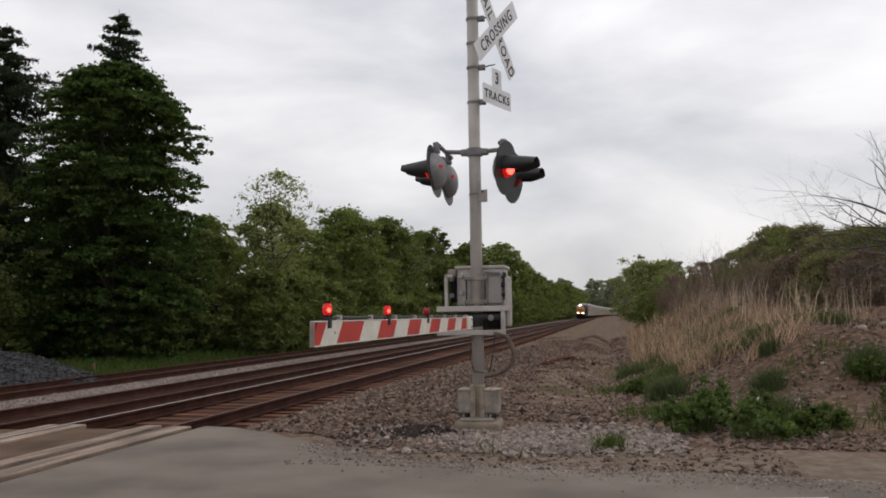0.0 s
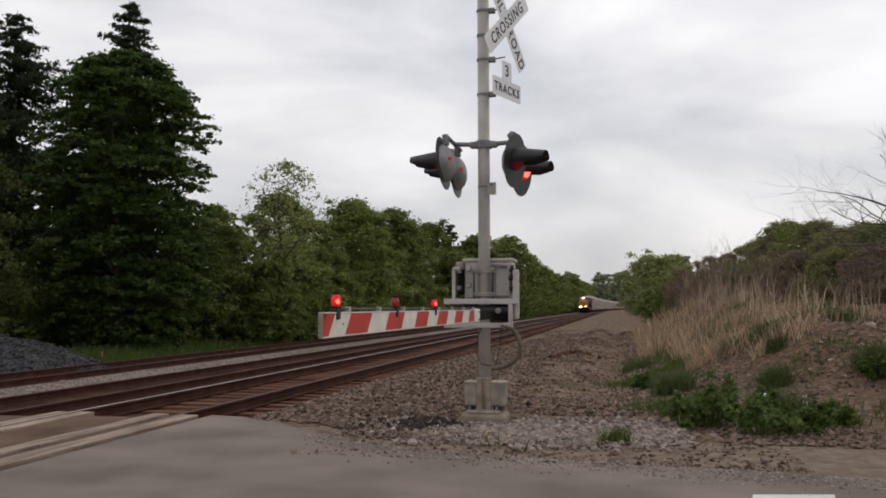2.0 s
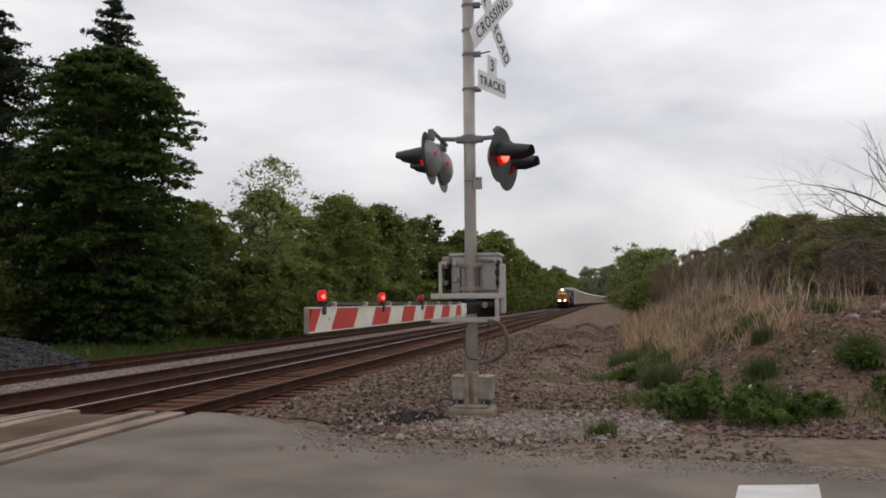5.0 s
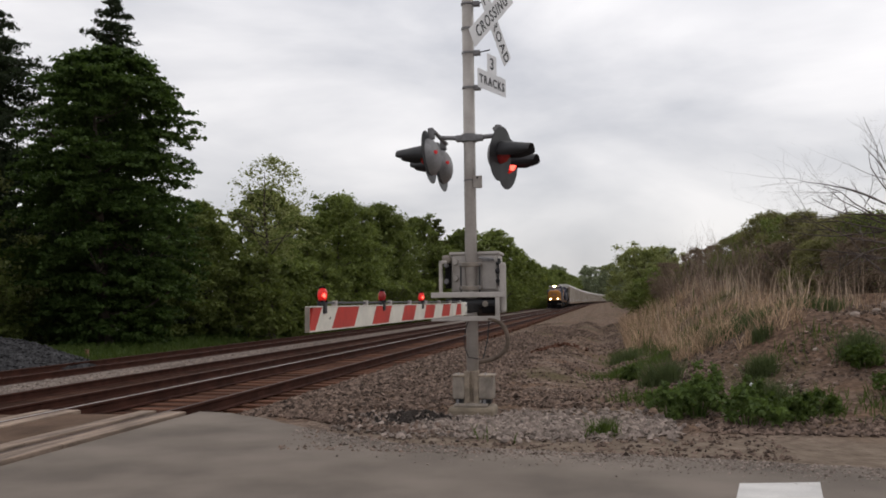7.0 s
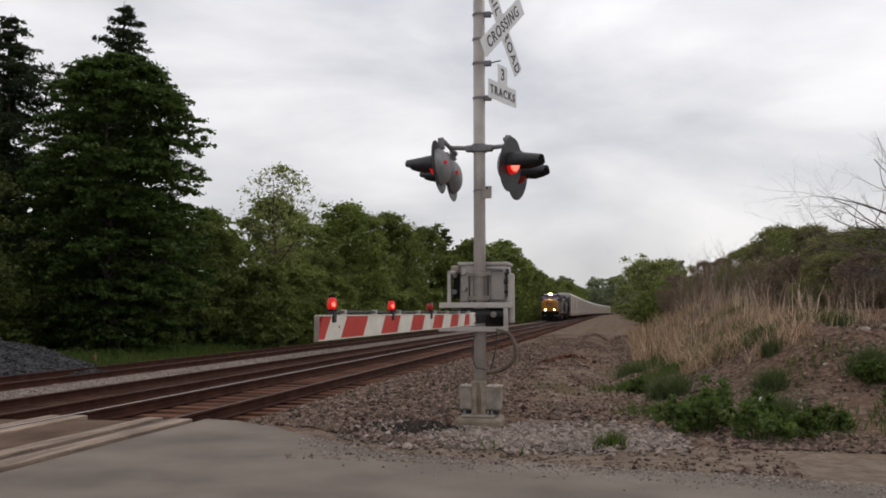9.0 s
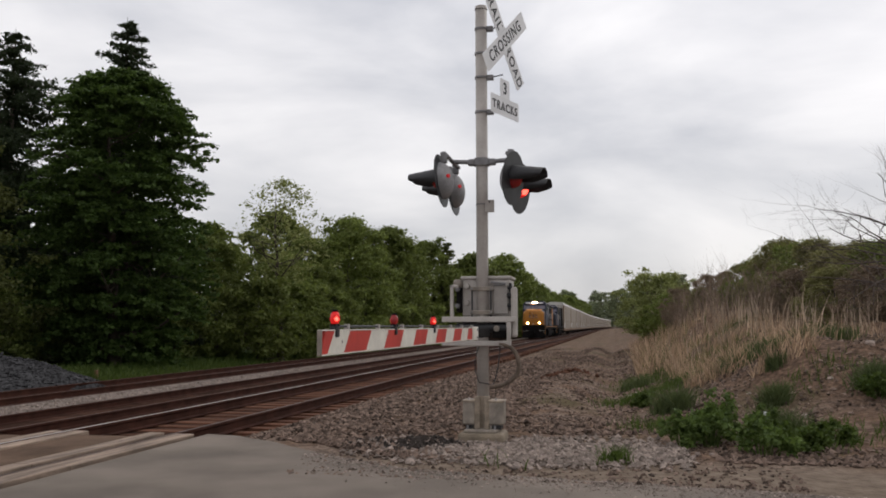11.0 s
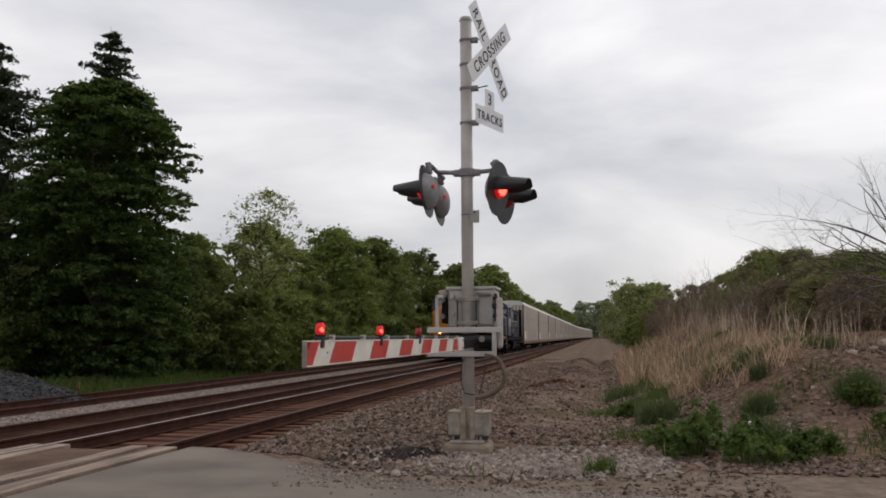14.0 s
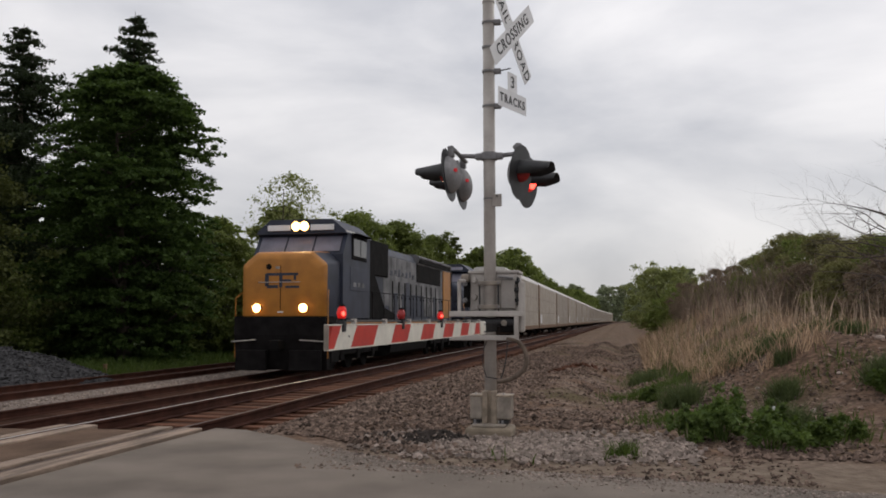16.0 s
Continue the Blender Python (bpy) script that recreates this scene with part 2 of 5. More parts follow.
# pale grey base colour carries the reflection of the sky in the glass
M_GLASS = mat("sky_reflection_grey_glass", (0.24, 0.23, 0.29), 0.12, scale=1, var=0.25, bump=0, spec=0.8)
M_GLASS_DARK = mat("dark_window_glass", (0.015, 0.016, 0.02), 0.15, scale=1, var=0.2, bump=0, spec=0.3)
M_RACK = mat("galvanised_panel", (0.345, 0.30, 0.25), 0.65, 0.05, scale=0.8, var=0.14, fine=20, bump=0.03, rnd=0.12)
M_RACK_ROOF = mat("pale_roof_sheet", (0.55, 0.53, 0.50), 0.55, 0.05, scale=0.8, var=0.12, fine=20, bump=0.03)
M_RACK_POST = mat("ochre_rust_post", (0.17, 0.095, 0.05), 0.7, scale=2, var=0.3, fine=20)
M_BARK = mat("rough_bark", (0.085, 0.068, 0.055), 0.95, scale=4, var=0.35, fine=20, bump=0.5, dist=0.03)
M_BRUSH = mat("dry_brush_stem", (0.23, 0.17, 0.13), 0.9, scale=2, var=0.4, fine=20, bump=0, island=0.4)
M_TWIG = mat("bare_grey_twig", (0.10, 0.078, 0.068), 0.9, scale=4, var=0.3, fine=20)
M_DRY = mat("dry_straw", (0.41, 0.285, 0.185), 0.9, scale=1.5, var=0.3, fine=20, bump=0, island=0.4)
M_STALK = mat("pale_dead_stalk", (0.44, 0.34, 0.25), 0.9, scale=2, var=0.3, fine=20, bump=0, island=0.3)
L_MAPLE = leaf_mat("maple_leaves", (0.021, 0.038, 0.013), (0.098, 0.152, 0.042), (0.08, 0.13, 0.025))
L_SPRUCE = leaf_mat("spruce_needles", (0.018, 0.028, 0.016), (0.05, 0.065, 0.034), (0.03, 0.045, 0.015))
L_DIM = leaf_mat("dull_olive_leaves", (0.034, 0.04, 0.014), (0.12, 0.135, 0.045), (0.09, 0.105, 0.025))
L_MID = leaf_mat("mid_green_leaves", (0.058, 0.074, 0.022), (0.205, 0.24, 0.075), (0.16, 0.2, 0.04))
L_OLIVE = leaf_mat("olive_green_leaves", (0.07, 0.09, 0.028), (0.235, 0.28, 0.085), (0.2, 0.25, 0.05))
L_PALE = leaf_mat("young_pale_leaves", (0.11, 0.125, 0.045), (0.36, 0.39, 0.16), (0.3, 0.33, 0.1))
# distance haze is put into these paler leaf colours
L_FAR = leaf_mat("haze_paled_far_leaves", (0.16, 0.185, 0.12), (0.32, 0.36, 0.22), (0.24, 0.26, 0.14))
L_SHRUB = leaf_mat("dusty_olive_leaves", (0.085, 0.085, 0.036), (0.29, 0.275, 0.12), (0.22, 0.22, 0.07))
L_BROWN = leaf_mat("budding_brown_twigs", (0.12, 0.09, 0.067), (0.30, 0.225, 0.165), (0.2, 0.15, 0.09))
L_WEED = leaf_mat("fresh_weed_leaves", (0.04, 0.066, 0.02), (0.145, 0.205, 0.06), (0.12, 0.18, 0.035), patch=3)
L_TUFT = leaf_mat("blue_green_grass", (0.04, 0.054, 0.024), (0.135, 0.165, 0.07), (0.09, 0.12, 0.04), patch=3)
L_GRASS = leaf_mat("grass_blades", (0.035, 0.06, 0.015), (0.11, 0.15, 0.04), (0.08, 0.12, 0.02), patch=2)


# ---- mesh helpers ----
def mesh_of(name, verts, faces, material, smooth=False):
    me = bpy.data.meshes.new(name)
    me.from_pydata(verts, [], faces)
    mats = material if isinstance(material, (list, tuple)) else [material]
    for m in mats:
        me.materials.append(m)
    if smooth:
        me.polygons.foreach_set("use_smooth", [True] * len(me.polygons))
    me.update()
    return me


def piece(name, me, parent=None, label="", m=None):
    ob = new(name, me)
    if parent:
        ob.parent = parent
    if m is not None:
        ob.matrix_basis = m
    return tagged(ob, label) if label else ob


def part(name, bm, material, parent, label="", smooth=False, m=None):
    me = bpy.data.meshes.new(name)
    bm.to_mesh(me)
    bm.free()
    for x in (material if isinstance(material, (list, tuple)) else [material]):
        me.materials.append(x)
    if smooth:
        me.polygons.foreach_set("use_smooth", [True] * len(me.polygons))
    return piece(name, me, parent, label, m)


def box(bm, lo, hi, bevel=0.0, m=None):
    """Adds a block between two corners, its edges rounded by bevel."""
    r = bmesh.ops.create_cube(bm, size=1.0)
    c = [(a + b) / 2 for a, b in zip(lo, hi)]
    s = [b - a for a, b in zip(lo, hi)]
    vs = r["verts"]
    for v in vs:
        v.co = Vector([v.co[i] * s[i] + c[i] for i in range(3)])
    if bevel:
        es = list({e for v in vs for e in v.link_edges})
        g = bmesh.ops.bevel(bm, geom=es, offset=bevel, segments=2, affect="EDGES", profile=0.5)
        vs = list({v for f in g["faces"] for v in f.verts} | {v for v in vs if v.is_valid})
    if m is not None:
        bmesh.ops.transform(bm, matrix=m, verts=vs)
    return bm


def bx(lo, hi, bevel=0.0, m=None):
    return box(bmesh.new(), lo, hi, bevel, m)


def tube(bm, a, b, r1, r2=None, seg=12):
    """Adds a closed round bar from a to b."""
    a, b = Vector(a), Vector(b)
    d = b - a
    m = Matrix.Translation((a + b) / 2) @ d.to_track_quat("Z", "Y").to_matrix().to_4x4()
    bmesh.ops.create_cone(bm, cap_ends=True, segments=seg, radius1=r1, radius2=r1 if r2 is None else r2, depth=d.length, matrix=m)
    return bm


def tb(a, b, r1, r2=None, seg=12):
    return tube(bmesh.new(), a, b, r1, r2, seg)


def prism(bm, outline, a, b, axis="x"):
    """Adds a solid with the given outline (list of 2D points), swept along an axis from a to b."""
    def p(u, v, w):
        return {"x": (w, u, v), "y": (u, w, v), "z": (u, v, w)}[axis]
    lo = [bm.verts.new(p(u, v, a)) for u, v in outline]
    hi = [bm.verts.new(p(u, v, b)) for u, v in outline]
    n = len(outline)
    bm.faces.new(lo[::-1]), bm.faces.new(hi)
    for i in range(n):
        bm.faces.new((lo[i], lo[(i + 1) % n], hi[(i + 1) % n], hi[i]))
    bmesh.ops.recalc_face_normals(bm, faces=bm.faces[:])
    return bm


def empty(name, m, label, category, group="", kind=""):
    ob = new(name)
    ob.matrix_basis = m
    ob.empty_display_size = 0.1
    return tagged(ob, label, category, group, kind)


# ---- the lie of the land ----
TRACKS_X = (-6.2, -10.25, -14.3)
TRACKS_Z = (0.0, -0.28, -0.28)


def bend(y):
    """How far the line has curved to the right at y, and its heading in radians."""
    s = max(0.0, y - 300.0)
    return s * s / 14000.0, math.atan(s / 7000.0)


def smooth(a, b, x):
    t = min(1.0, max(0.0, (x - a) / (b - a)))
    return t * t * (3 - 2 * t)


def land(x, y):
    """Height of the ground."""
    x0 = x - bend(y)[0]
    z = -0.014 - 0.22 * smooth(14, 45, y)
    if x0 < -3.2:
        z = z + (-0.62 - z) * smooth(-3.6, -7.5, x0)
    if x0 < -16.5:
        z = -0.62 + 0.25 * smooth(-16.5, -19, x0) + 0.5 * smooth(-22, -40, x0)
    if y > 9.2:
        foot = 0.2 + 1.5 * smooth(24, 70, y)
        top = 1.1 + 1.25 * smooth(16, 40, y)
        rise = smooth(foot, foot + 3.6, x0) * smooth(9.6, 14.5, y - 0.15 * max(0, 3 - x0))
        bumps = 0.22 * noise.noise((x * 0.55, y * 0.45, 3.1)) + 0.09 * noise.noise((x * 1.9, y * 1.7, 7.7))
        z += rise * (top + bumps * 1.6 + 0.05 * max(0.0, min(x0 - 4, 30)))
    if y > 12.0:
        z += smooth(12, 18, y) * (0.13 * math.exp(-((x0 + 1.1) / 0.5) ** 2) - 0.16 * math.exp(-((x0 + 0.1) / 0.4) ** 2) - 0.07 * math.exp(-((x0 + 2.2) / 0.35) ** 2))
    if y > 9.0 and x0 > -4.5:
        z += 0.035 * noise.noise((x * 1.3, y * 1.3, 0.4)) + 0.02 * noise.noise((x * 4, y * 4, 1.4))
    return z


def build_ground():
    xs = [-1500, -700, -300, -150, -90, -60, -45, -35, -28] + list(np.arange(-24, -4.6, 0.9)) + list(np.arange(-4.5, 9.1, 0.28)) + [10, 11.5, 13, 15, 18, 22, 28, 36, 50, 80, 150, 300, 700, 1500]
    ys = [-600, -200, -80, -30, -12, -5, 0, 4, 7] + list(np.arange(8.2, 26, 0.28)) + list(np.arange(26, 60, 1.2)) + list(np.arange(62, 130, 5)) + list(np.arange(135, 520, 16)) + [560, 640, 800, 1100, 1600, 2600]
    verts = [(x, y, land(x, y)) for y in ys for x in xs]
    n = len(xs)
    faces = [(j * n + i, j * n + i + 1, (j + 1) * n + i + 1, (j + 1) * n + i) for j in range(len(ys) - 1) for i in range(n - 1)]
    g = piece("ground", mesh_of("ground", verts, faces, M_GROUND, True))
    return tagged(g, "grey-brown gravel and dirt ground rising into a bank", "ground", kind="structure")


ROAD_EDGE = [(-5.0, 10.05), (-4.55, 9.95), (-4.0, 9.55), (-3.3, 8.95), (-2.7, 8.45), (-1.9, 7.95), (-0.9, 7.75), (0.2, 7.6), (1.2, 7.4), (2.7, 7.1), (6, 6.6), (12, 6.0), (60, 3.5)]


def build_road():
    rnd = random.Random(4)
    edge = []
    for (x0, y0), (x1, y1) in zip(ROAD_EDGE, ROAD_EDGE[1:]):
        k = max(2, int(min(30, math.hypot(x1 - x0, y1 - y0) / 0.16)))
        edge += [(x0 + (x1 - x0) * i / k, y0 + (y1 - y0) * i / k + rnd.uniform(-0.035, 0.035)) for i in range(k)]
    edge.append(ROAD_EDGE[-1])
    bm = bmesh.new()
    outline = edge + [(60, -5.5), (-5.0, -5.5)]
    prism(bm, outline, -0.12, 0.0, "z")
    road = part("road", bm, M_ASPHALT, None)
    tagged(road, "worn grey asphalt road with a ragged edge", "road", kind="structure")
    far, across, along = Vector((1.245, 6.54)), Vector((0.285, 0.054)), Vector((0.36, 1.86))
    line = part("stop_line", prism(bmesh.new(), [tuple(far - across), tuple(far - across - along), tuple(far + across - along), tuple(far + across)], -0.01, 0.005, "z"), M_LINE, None)
    tagged(line, "worn white painted stop line on the asphalt", "road marking", kind="structure")
    # crossing surface: asphalt between the rails, pale planks along them
    crossing = empty("level_crossing", pose(0, 0, 0), "level crossing of asphalt and pale worn planks", "crossing", kind="structure")
    part("asphalt_strip", bx((-6.62, -5.5, -0.15), (-5.80, 9.75, -0.012)), M_STRIP, crossing)
    part("asphalt_strip", bx((-9.0, -5.5, -0.15), (-7.29, 9.6, -0.015)), M_STRIP, crossing)
    for x0, x1 in ((-5.42, -5.16), (-5.79, -5.575), (-6.84, -6.63), (-7.16, -6.99)):
        y = -5.5
        while y < 9.6:
            y1 = min(9.9 + 0.12 * rnd.random(), y + 2.6)
            part("plank", bx((x0 + rnd.uniform(0, 0.015), y, -0.16), (x1, y1 - 0.012, 0.004 + rnd.uniform(-0.006, 0.006)), 0.012), M_PLANK, crossing)
            y = y1


def rail_profile():
    """Half-width and height of a rail's outline, foot at -0.17, head at 0."""
    half = [(0.075, -0.17), (0.075, -0.155), (0.012, -0.14), (0.01, -0.05), (0.036, -0.035), (0.036, -0.006), (0.03, 0.0)]
    return half + [(-a, b) for a, b in half[::-1]]


def build_track(which, x0, z0, heads, bed, ties, label, y_from, y_to=820.0):
    t = empty("railway_track", pose(0, 0, 0), label, "railway track", "parallel railway tracks", "structure")
    prof = rail_profile()
    ys = [-20, 0, 20, 60, 150] + list(np.arange(300, y_to + 1, 52))
    for side, head in zip((-0.7525, 0.7525), heads):
        verts, faces, n = [], [], len(prof)
        for y in ys:
            dx = bend(y)[0]
            verts += [(x0 + side + dx + u, y, z0 + v) for u, v in prof]
        for j in range(len(ys) - 1):
            faces += [(j * n + i, j * n + (i + 1) % n, (j + 1) * n + (i + 1) % n, (j + 1) * n + i) for i in range(n)]
        me = mesh_of("rail", verts, faces, [M_RAIL, head])
        for k, p in enumerate(me.polygons):
            i = k % n
            if i == 6:
                p.material_index = 1
        piece("rail", me, t)
    # bed of ballast with sloped shoulders
    verts, faces = [], []
    prof2 = {0: [(-2.3, -0.65), (-1.5, -0.3), (-1.05, -0.195), (0.66, -0.205), (1.0, -0.27), (2.3, -0.62)],
             1: [(-2.3, -0.65), (-1.5, -0.3), (-1.05, -0.165), (1.05, -0.165), (1.5, -0.3), (2.3, -0.62)],
             2: [(-2.3, -0.65), (-1.5, -0.3), (-1.05, -0.165), (1.9, -0.165), (2.75, -0.26), (3.1, -0.5)]}[which]
    for y in ys:
        dx = bend(y)[0]
        verts += [(x0 + dx + u, y, z0 + v) for u, v in prof2]
    for j in range(len(ys) - 1):
        faces += [(j * 6 + i, j * 6 + i + 1, (j + 1) * 6 + i + 1, (j + 1) * 6 + i) for i in range(5)]
    piece("ballast_bed", mesh_of("ballast_bed", verts, faces, bed), t)
    rnd = random.Random(int(-x0 * 10))
    tie_me = bpy.data.meshes.new("tie")
    b2 = bx((-1.3, -0.115, -0.36), (1.3, 0.115, -0.176), 0.012)
    b2.to_mesh(tie_me), b2.free()
    tie_me.materials.append(M_TIE)
    far_v, far_f = [], []
    for k in range(ties[1]):
        y = y_from + k * 0.52
        dx = bend(y)[0]
        jx, rz = rnd.uniform(-0.06, 0.06), rnd.uniform(-1.2, 1.2)
        if k < ties[0]:
            o = piece("tie", tie_me, t, m=pose(x0 + jx, y, z0 + rnd.uniform(-0.012, 0.006), 0, 0, rz))
        else:
            c = len(far_v)
            far_v += [(x0 + dx + jx + a * 1.3, y + b * 0.115, z0 + h) for h in (-0.36, -0.178) for a, b in ((-1, -1), (1, -1), (1, 1), (-1, 1))]
            far_f += [tuple(c + i for i in f) for f in ((4, 5, 6, 7), (0, 1, 5, 4), (1, 2, 6, 5), (3, 0, 4, 7))]
    if far_v:
        tagged(piece("far_ties", mesh_of("far_ties", far_v, far_f, M_TIE), t), kind="stuff")
    return t


def stones(name, n, place, size, material, label, seed, flat=0.7):
    """Loose broken stones as one heap of small angular lumps."""
    rng = np.random.default_rng(seed)
    base = np.array([(1, 0, 0), (-1, 0, 0), (0, 1, 0), (0, -1, 0), (0, 0, 1), (0, 0, -1)], float)
    tri = np.array([(0, 2, 4), (2, 1, 4), (1, 3, 4), (3, 0, 4), (2, 0, 5), (1, 2, 5), (3, 1, 5), (0, 3, 5)])
    verts, faces = [], []
    for k in range(n):
        x, y, z = place(rng)
        s = size * (0.45 + 1.25 * rng.random() ** 2.2)
        v = base * s * rng.uniform(0.55, 1.15, (6, 1)) * np.array((1.15, 1, flat)) + rng.normal(0, 0.22 * s, (6, 3))
        a = rng.uniform(0, 6.283)
        c, d = math.cos(a), math.sin(a)
        v = np.stack([v[:, 0] * c - v[:, 1] * d + x, v[:, 0] * d + v[:, 1] * c + y, v[:, 2] + z], 1)
        faces.append(tri + 6 * k)
        verts.append(v)
    ob = piece(name, mesh_of(name, np.concatenate(verts).tolist(), np.concatenate(faces).tolist(), material))
    return tagged(ob, label, "gravel", kind="stuff")


def build_gravel():
    def shoulder(r):
        y = 8.6 + 30 * r.random() ** 2
        x = r.uniform(-5.0, -2.0) + 0.6 * r.normal()
        while x > -1.2 or x < -5.1 or (y < 10 and x < -4.3):
            x = r.uniform(-5.0, -2.0)
        if y < 10.0:
            x = max(x, -2.2 - (y - 8.3) * 1.4 + 0.5)
        z = land(x, y)
        if x < -3.9:
            z = max(z, -0.25 - (x + 5.2) * 0.285)
        x = max(x, -4.78 - 0.1 * r.random())
        return x, y, z + 0.012
    stones("shoulder_stones", 17000, shoulder, 0.035, M_STONE, "grey crushed stone ballast along the track", 11)

    def pale(r):
        while True:
            x, y = r.normal(-0.7, 0.9), r.normal(9.3, 0.45)
            if 8.2 < y < 10.8 and -2.9 < x < 0.75:
                return x, y, land(x, y) + 0.015
    stones("pale_stones", 6500, pale, 0.034, M_STONE_PALE, "pale crushed stone around the signal base", 12)

    def grit(r):
        y = 7.5 + 34 * r.random() ** 2.0
        x = r.uniform(-3, 1.6)
        return x, y, land(x, y) + 0.006
    stones("scattered_grit", 8000, grit, 0.022, M_STONE, "small loose stones scattered on the dirt", 13)

    def path(r):
        y = 11 + 48 * r.random() ** 1.5
        x = r.uniform(-4.2, 1.2) + bend(y)[0]
        if noise.noise((x * 0.5, y * 0.16, 12.0)) < -0.12:
            x -= 1.0
        return x, y, land(x, y) + 0.01
    stones("path_stones", 14000, path, 0.036, M_STONE, "grey-brown stones strewn along the service path", 23)

    def bank(r):
        while True:
            x, y = r.uniform(0.8, 7), r.uniform(10.0, 17)
            if noise.noise((x * 0.6, y * 0.6, 5)) > -0.25:
                return x, y, land(x, y) + 0.01
    stones("bank_stones", 9000, bank, 0.026, M_STONE_BANK, "small pebbles lying on the dirt bank", 14)

    def edge(r):
        x = r.uniform(1.0, 6.5)
        y = r.uniform(8.9, 10.0)
        return x, y, land(x, y) + 0.01
    stones("verge_stones", 3600, edge, 0.03, M_STONE, "grey stones along the foot of the bank", 15)

    # dark stones paint the shadowed hollow next to the footing
    def dark(r):
        x, y = r.normal(-2.15, 0.22), r.normal(9.55, 0.22)
        return x, y, land(x, y) + 0.02
    stones("dark_stones", 520, dark, 0.05, M_DARK_STONE, "dark stones standing in for the shadowed hollow beside the signal base", 17)

    def dust(r):
        x = r.uniform(-3.2, 5.5)
        i = max(0, min(len(ROAD_EDGE) - 2, next((q for q in range(len(ROAD_EDGE) - 1) if ROAD_EDGE[q + 1][0] > x), 0)))
        (x0, y0), (x1, y1) = ROAD_EDGE[i], ROAD_EDGE[i + 1]
        return x, y0 + (y1 - y0) * (x - x0) / (x1 - x0) - abs(r.normal(0, 0.28)), 0.002
    stones("road_grit", 5200, dust, 0.011, M_STONE_PALE, "fine grit strewn along the asphalt edge", 19)

    def clod(r):
        x, y = r.normal(-1.4, 0.3), r.normal(24.2, 0.25)
        return x, y, land(x, y) + 0.05 * r.random()
    stones("dirt_clods", 160, clod, 0.07, M_TIE, "brown clods of dirt on the gravel", 18)

    def west(r):
        y = 12 + 45 * r.random() ** 1.6
        x = r.uniform(-13.3, -11.7)
        return x, y, -0.28 - 0.165 - 0.1 * max(0.0, x + 12.4) + 0.005
    stones("ballast_stones", 8000, west, 0.028, M_STONE_PALE, "pale crushed stone between the tracks", 16)


def build_base_stones(ground):
    """The larger stones round the foot of the mast, one by one."""
    rnd = random.Random(77)
    kinds = []
    for k in range(10):
        bm = bmesh.new()
        bmesh.ops.create_icosphere(bm, subdivisions=1, radius=1.0)
        for v in bm.verts:
            v.co *= rnd.uniform(0.65, 1.1)
            v.co.z *= 0.7
        me = bpy.data.meshes.new("stone")
        bm.to_mesh(me), bm.free()
        me.materials.append(M_STONE_ONE)
        kinds.append(me)
    made = 0
    while made < 280:
        x, y = rnd.gauss(-1.1, 1.0), rnd.gauss(9.25, 0.5)
        if not (8.1 < y < 11.0 and -3.2 < x < 1.0) or abs(x - MX) < 0.36 and abs(y - MY) < 0.36:
            continue
        r = 0.022 + 0.035 * rnd.random() ** 2
        piece("stone", rnd.choice(kinds), ground, m=pose(x, y, land(x, y) + r * 0.45, rnd.uniform(-30, 30), rnd.uniform(-30, 30), rnd.uniform(0, 360)) @ Matrix.Diagonal((r, r * rnd.uniform(0.8, 1.2), r, 1)))
        made += 1


def build_pile():
    """A heap of dark gravel beyond the third track."""
    rng = np.random.default_rng(21)
    cx, cy = -18.2, 22.6

    def h(u, v):
        r = math.hypot(u / 3.6, v / 2.6)
        return max(0.0, 1.0 - r) ** 0.85 * 1.12 + 0.1 * noise.noise((u, v, 2)) * (r < 1)
    n = 40
    verts = [(cx + (i / n - 0.5) * 8, cy + (j / n - 0.5) * 6, -0.55 + h((i / n - 0.5) * 8, (j / n - 0.5) * 6)) for j in range(n + 1) for i in range(n + 1)]
    faces = [(j * (n + 1) + i, j * (n + 1) + i + 1, (j + 1) * (n + 1) + i + 1, (j + 1) * (n + 1) + i) for j in range(n) for i in range(n)]
    p = piece("mound", mesh_of("mound", verts, faces, M_PILE, True))
    tagged(p, "low heap of dark grey gravel beside the tracks", "gravel pile")

    def on(r):
        while True:
            u, v = r.uniform(-3.5, 3.5), r.uniform(-2.5, 2.5)
            if h(u, v) > 0.05:
                return cx + u, cy + v, -0.54 + h(u, v)
    stones("pile_stones", 4000, on, 0.05, M_PILE, "dark loose stones covering the gravel heap", 22)


def build_rocks():
    rnd = random.Random(31)
    for x, y, s in ((4.72, 15.3, 0.24), (3.05, 15.2, 0.07), (2.35, 11.6, 0.06), (0.3, 17.6, 0.08), (0.42, 17.9, 0.06), (3.7, 13.6, 0.09), (4.4, 15.0, 0.1), (2.9, 12.6, 0.06), (-2.0, 8.35, 0.07), (1.9, 13.1, 0.05), (4.1, 12.4, 0.07)):
        bm = bmesh.new()
        bmesh.ops.create_icosphere(bm, subdivisions=2, radius=s * 0.75)
        for v in bm.verts:
            v.co *= 1 + 0.35 * noise.noise(v.co * (2.2 / s) * 0.4 + Vector((x, y, 0)))
            v.co.z *= 0.65
        r = part("rock", bm, M_STONE_PALE, None, m=pose(x, y, land(x, y) + 0.2 * s, 0, 0, rnd.uniform(0, 360)))
        tagged(r, "pale angular rock half sunk in the dirt", "rock", "rocks lying on the bank")


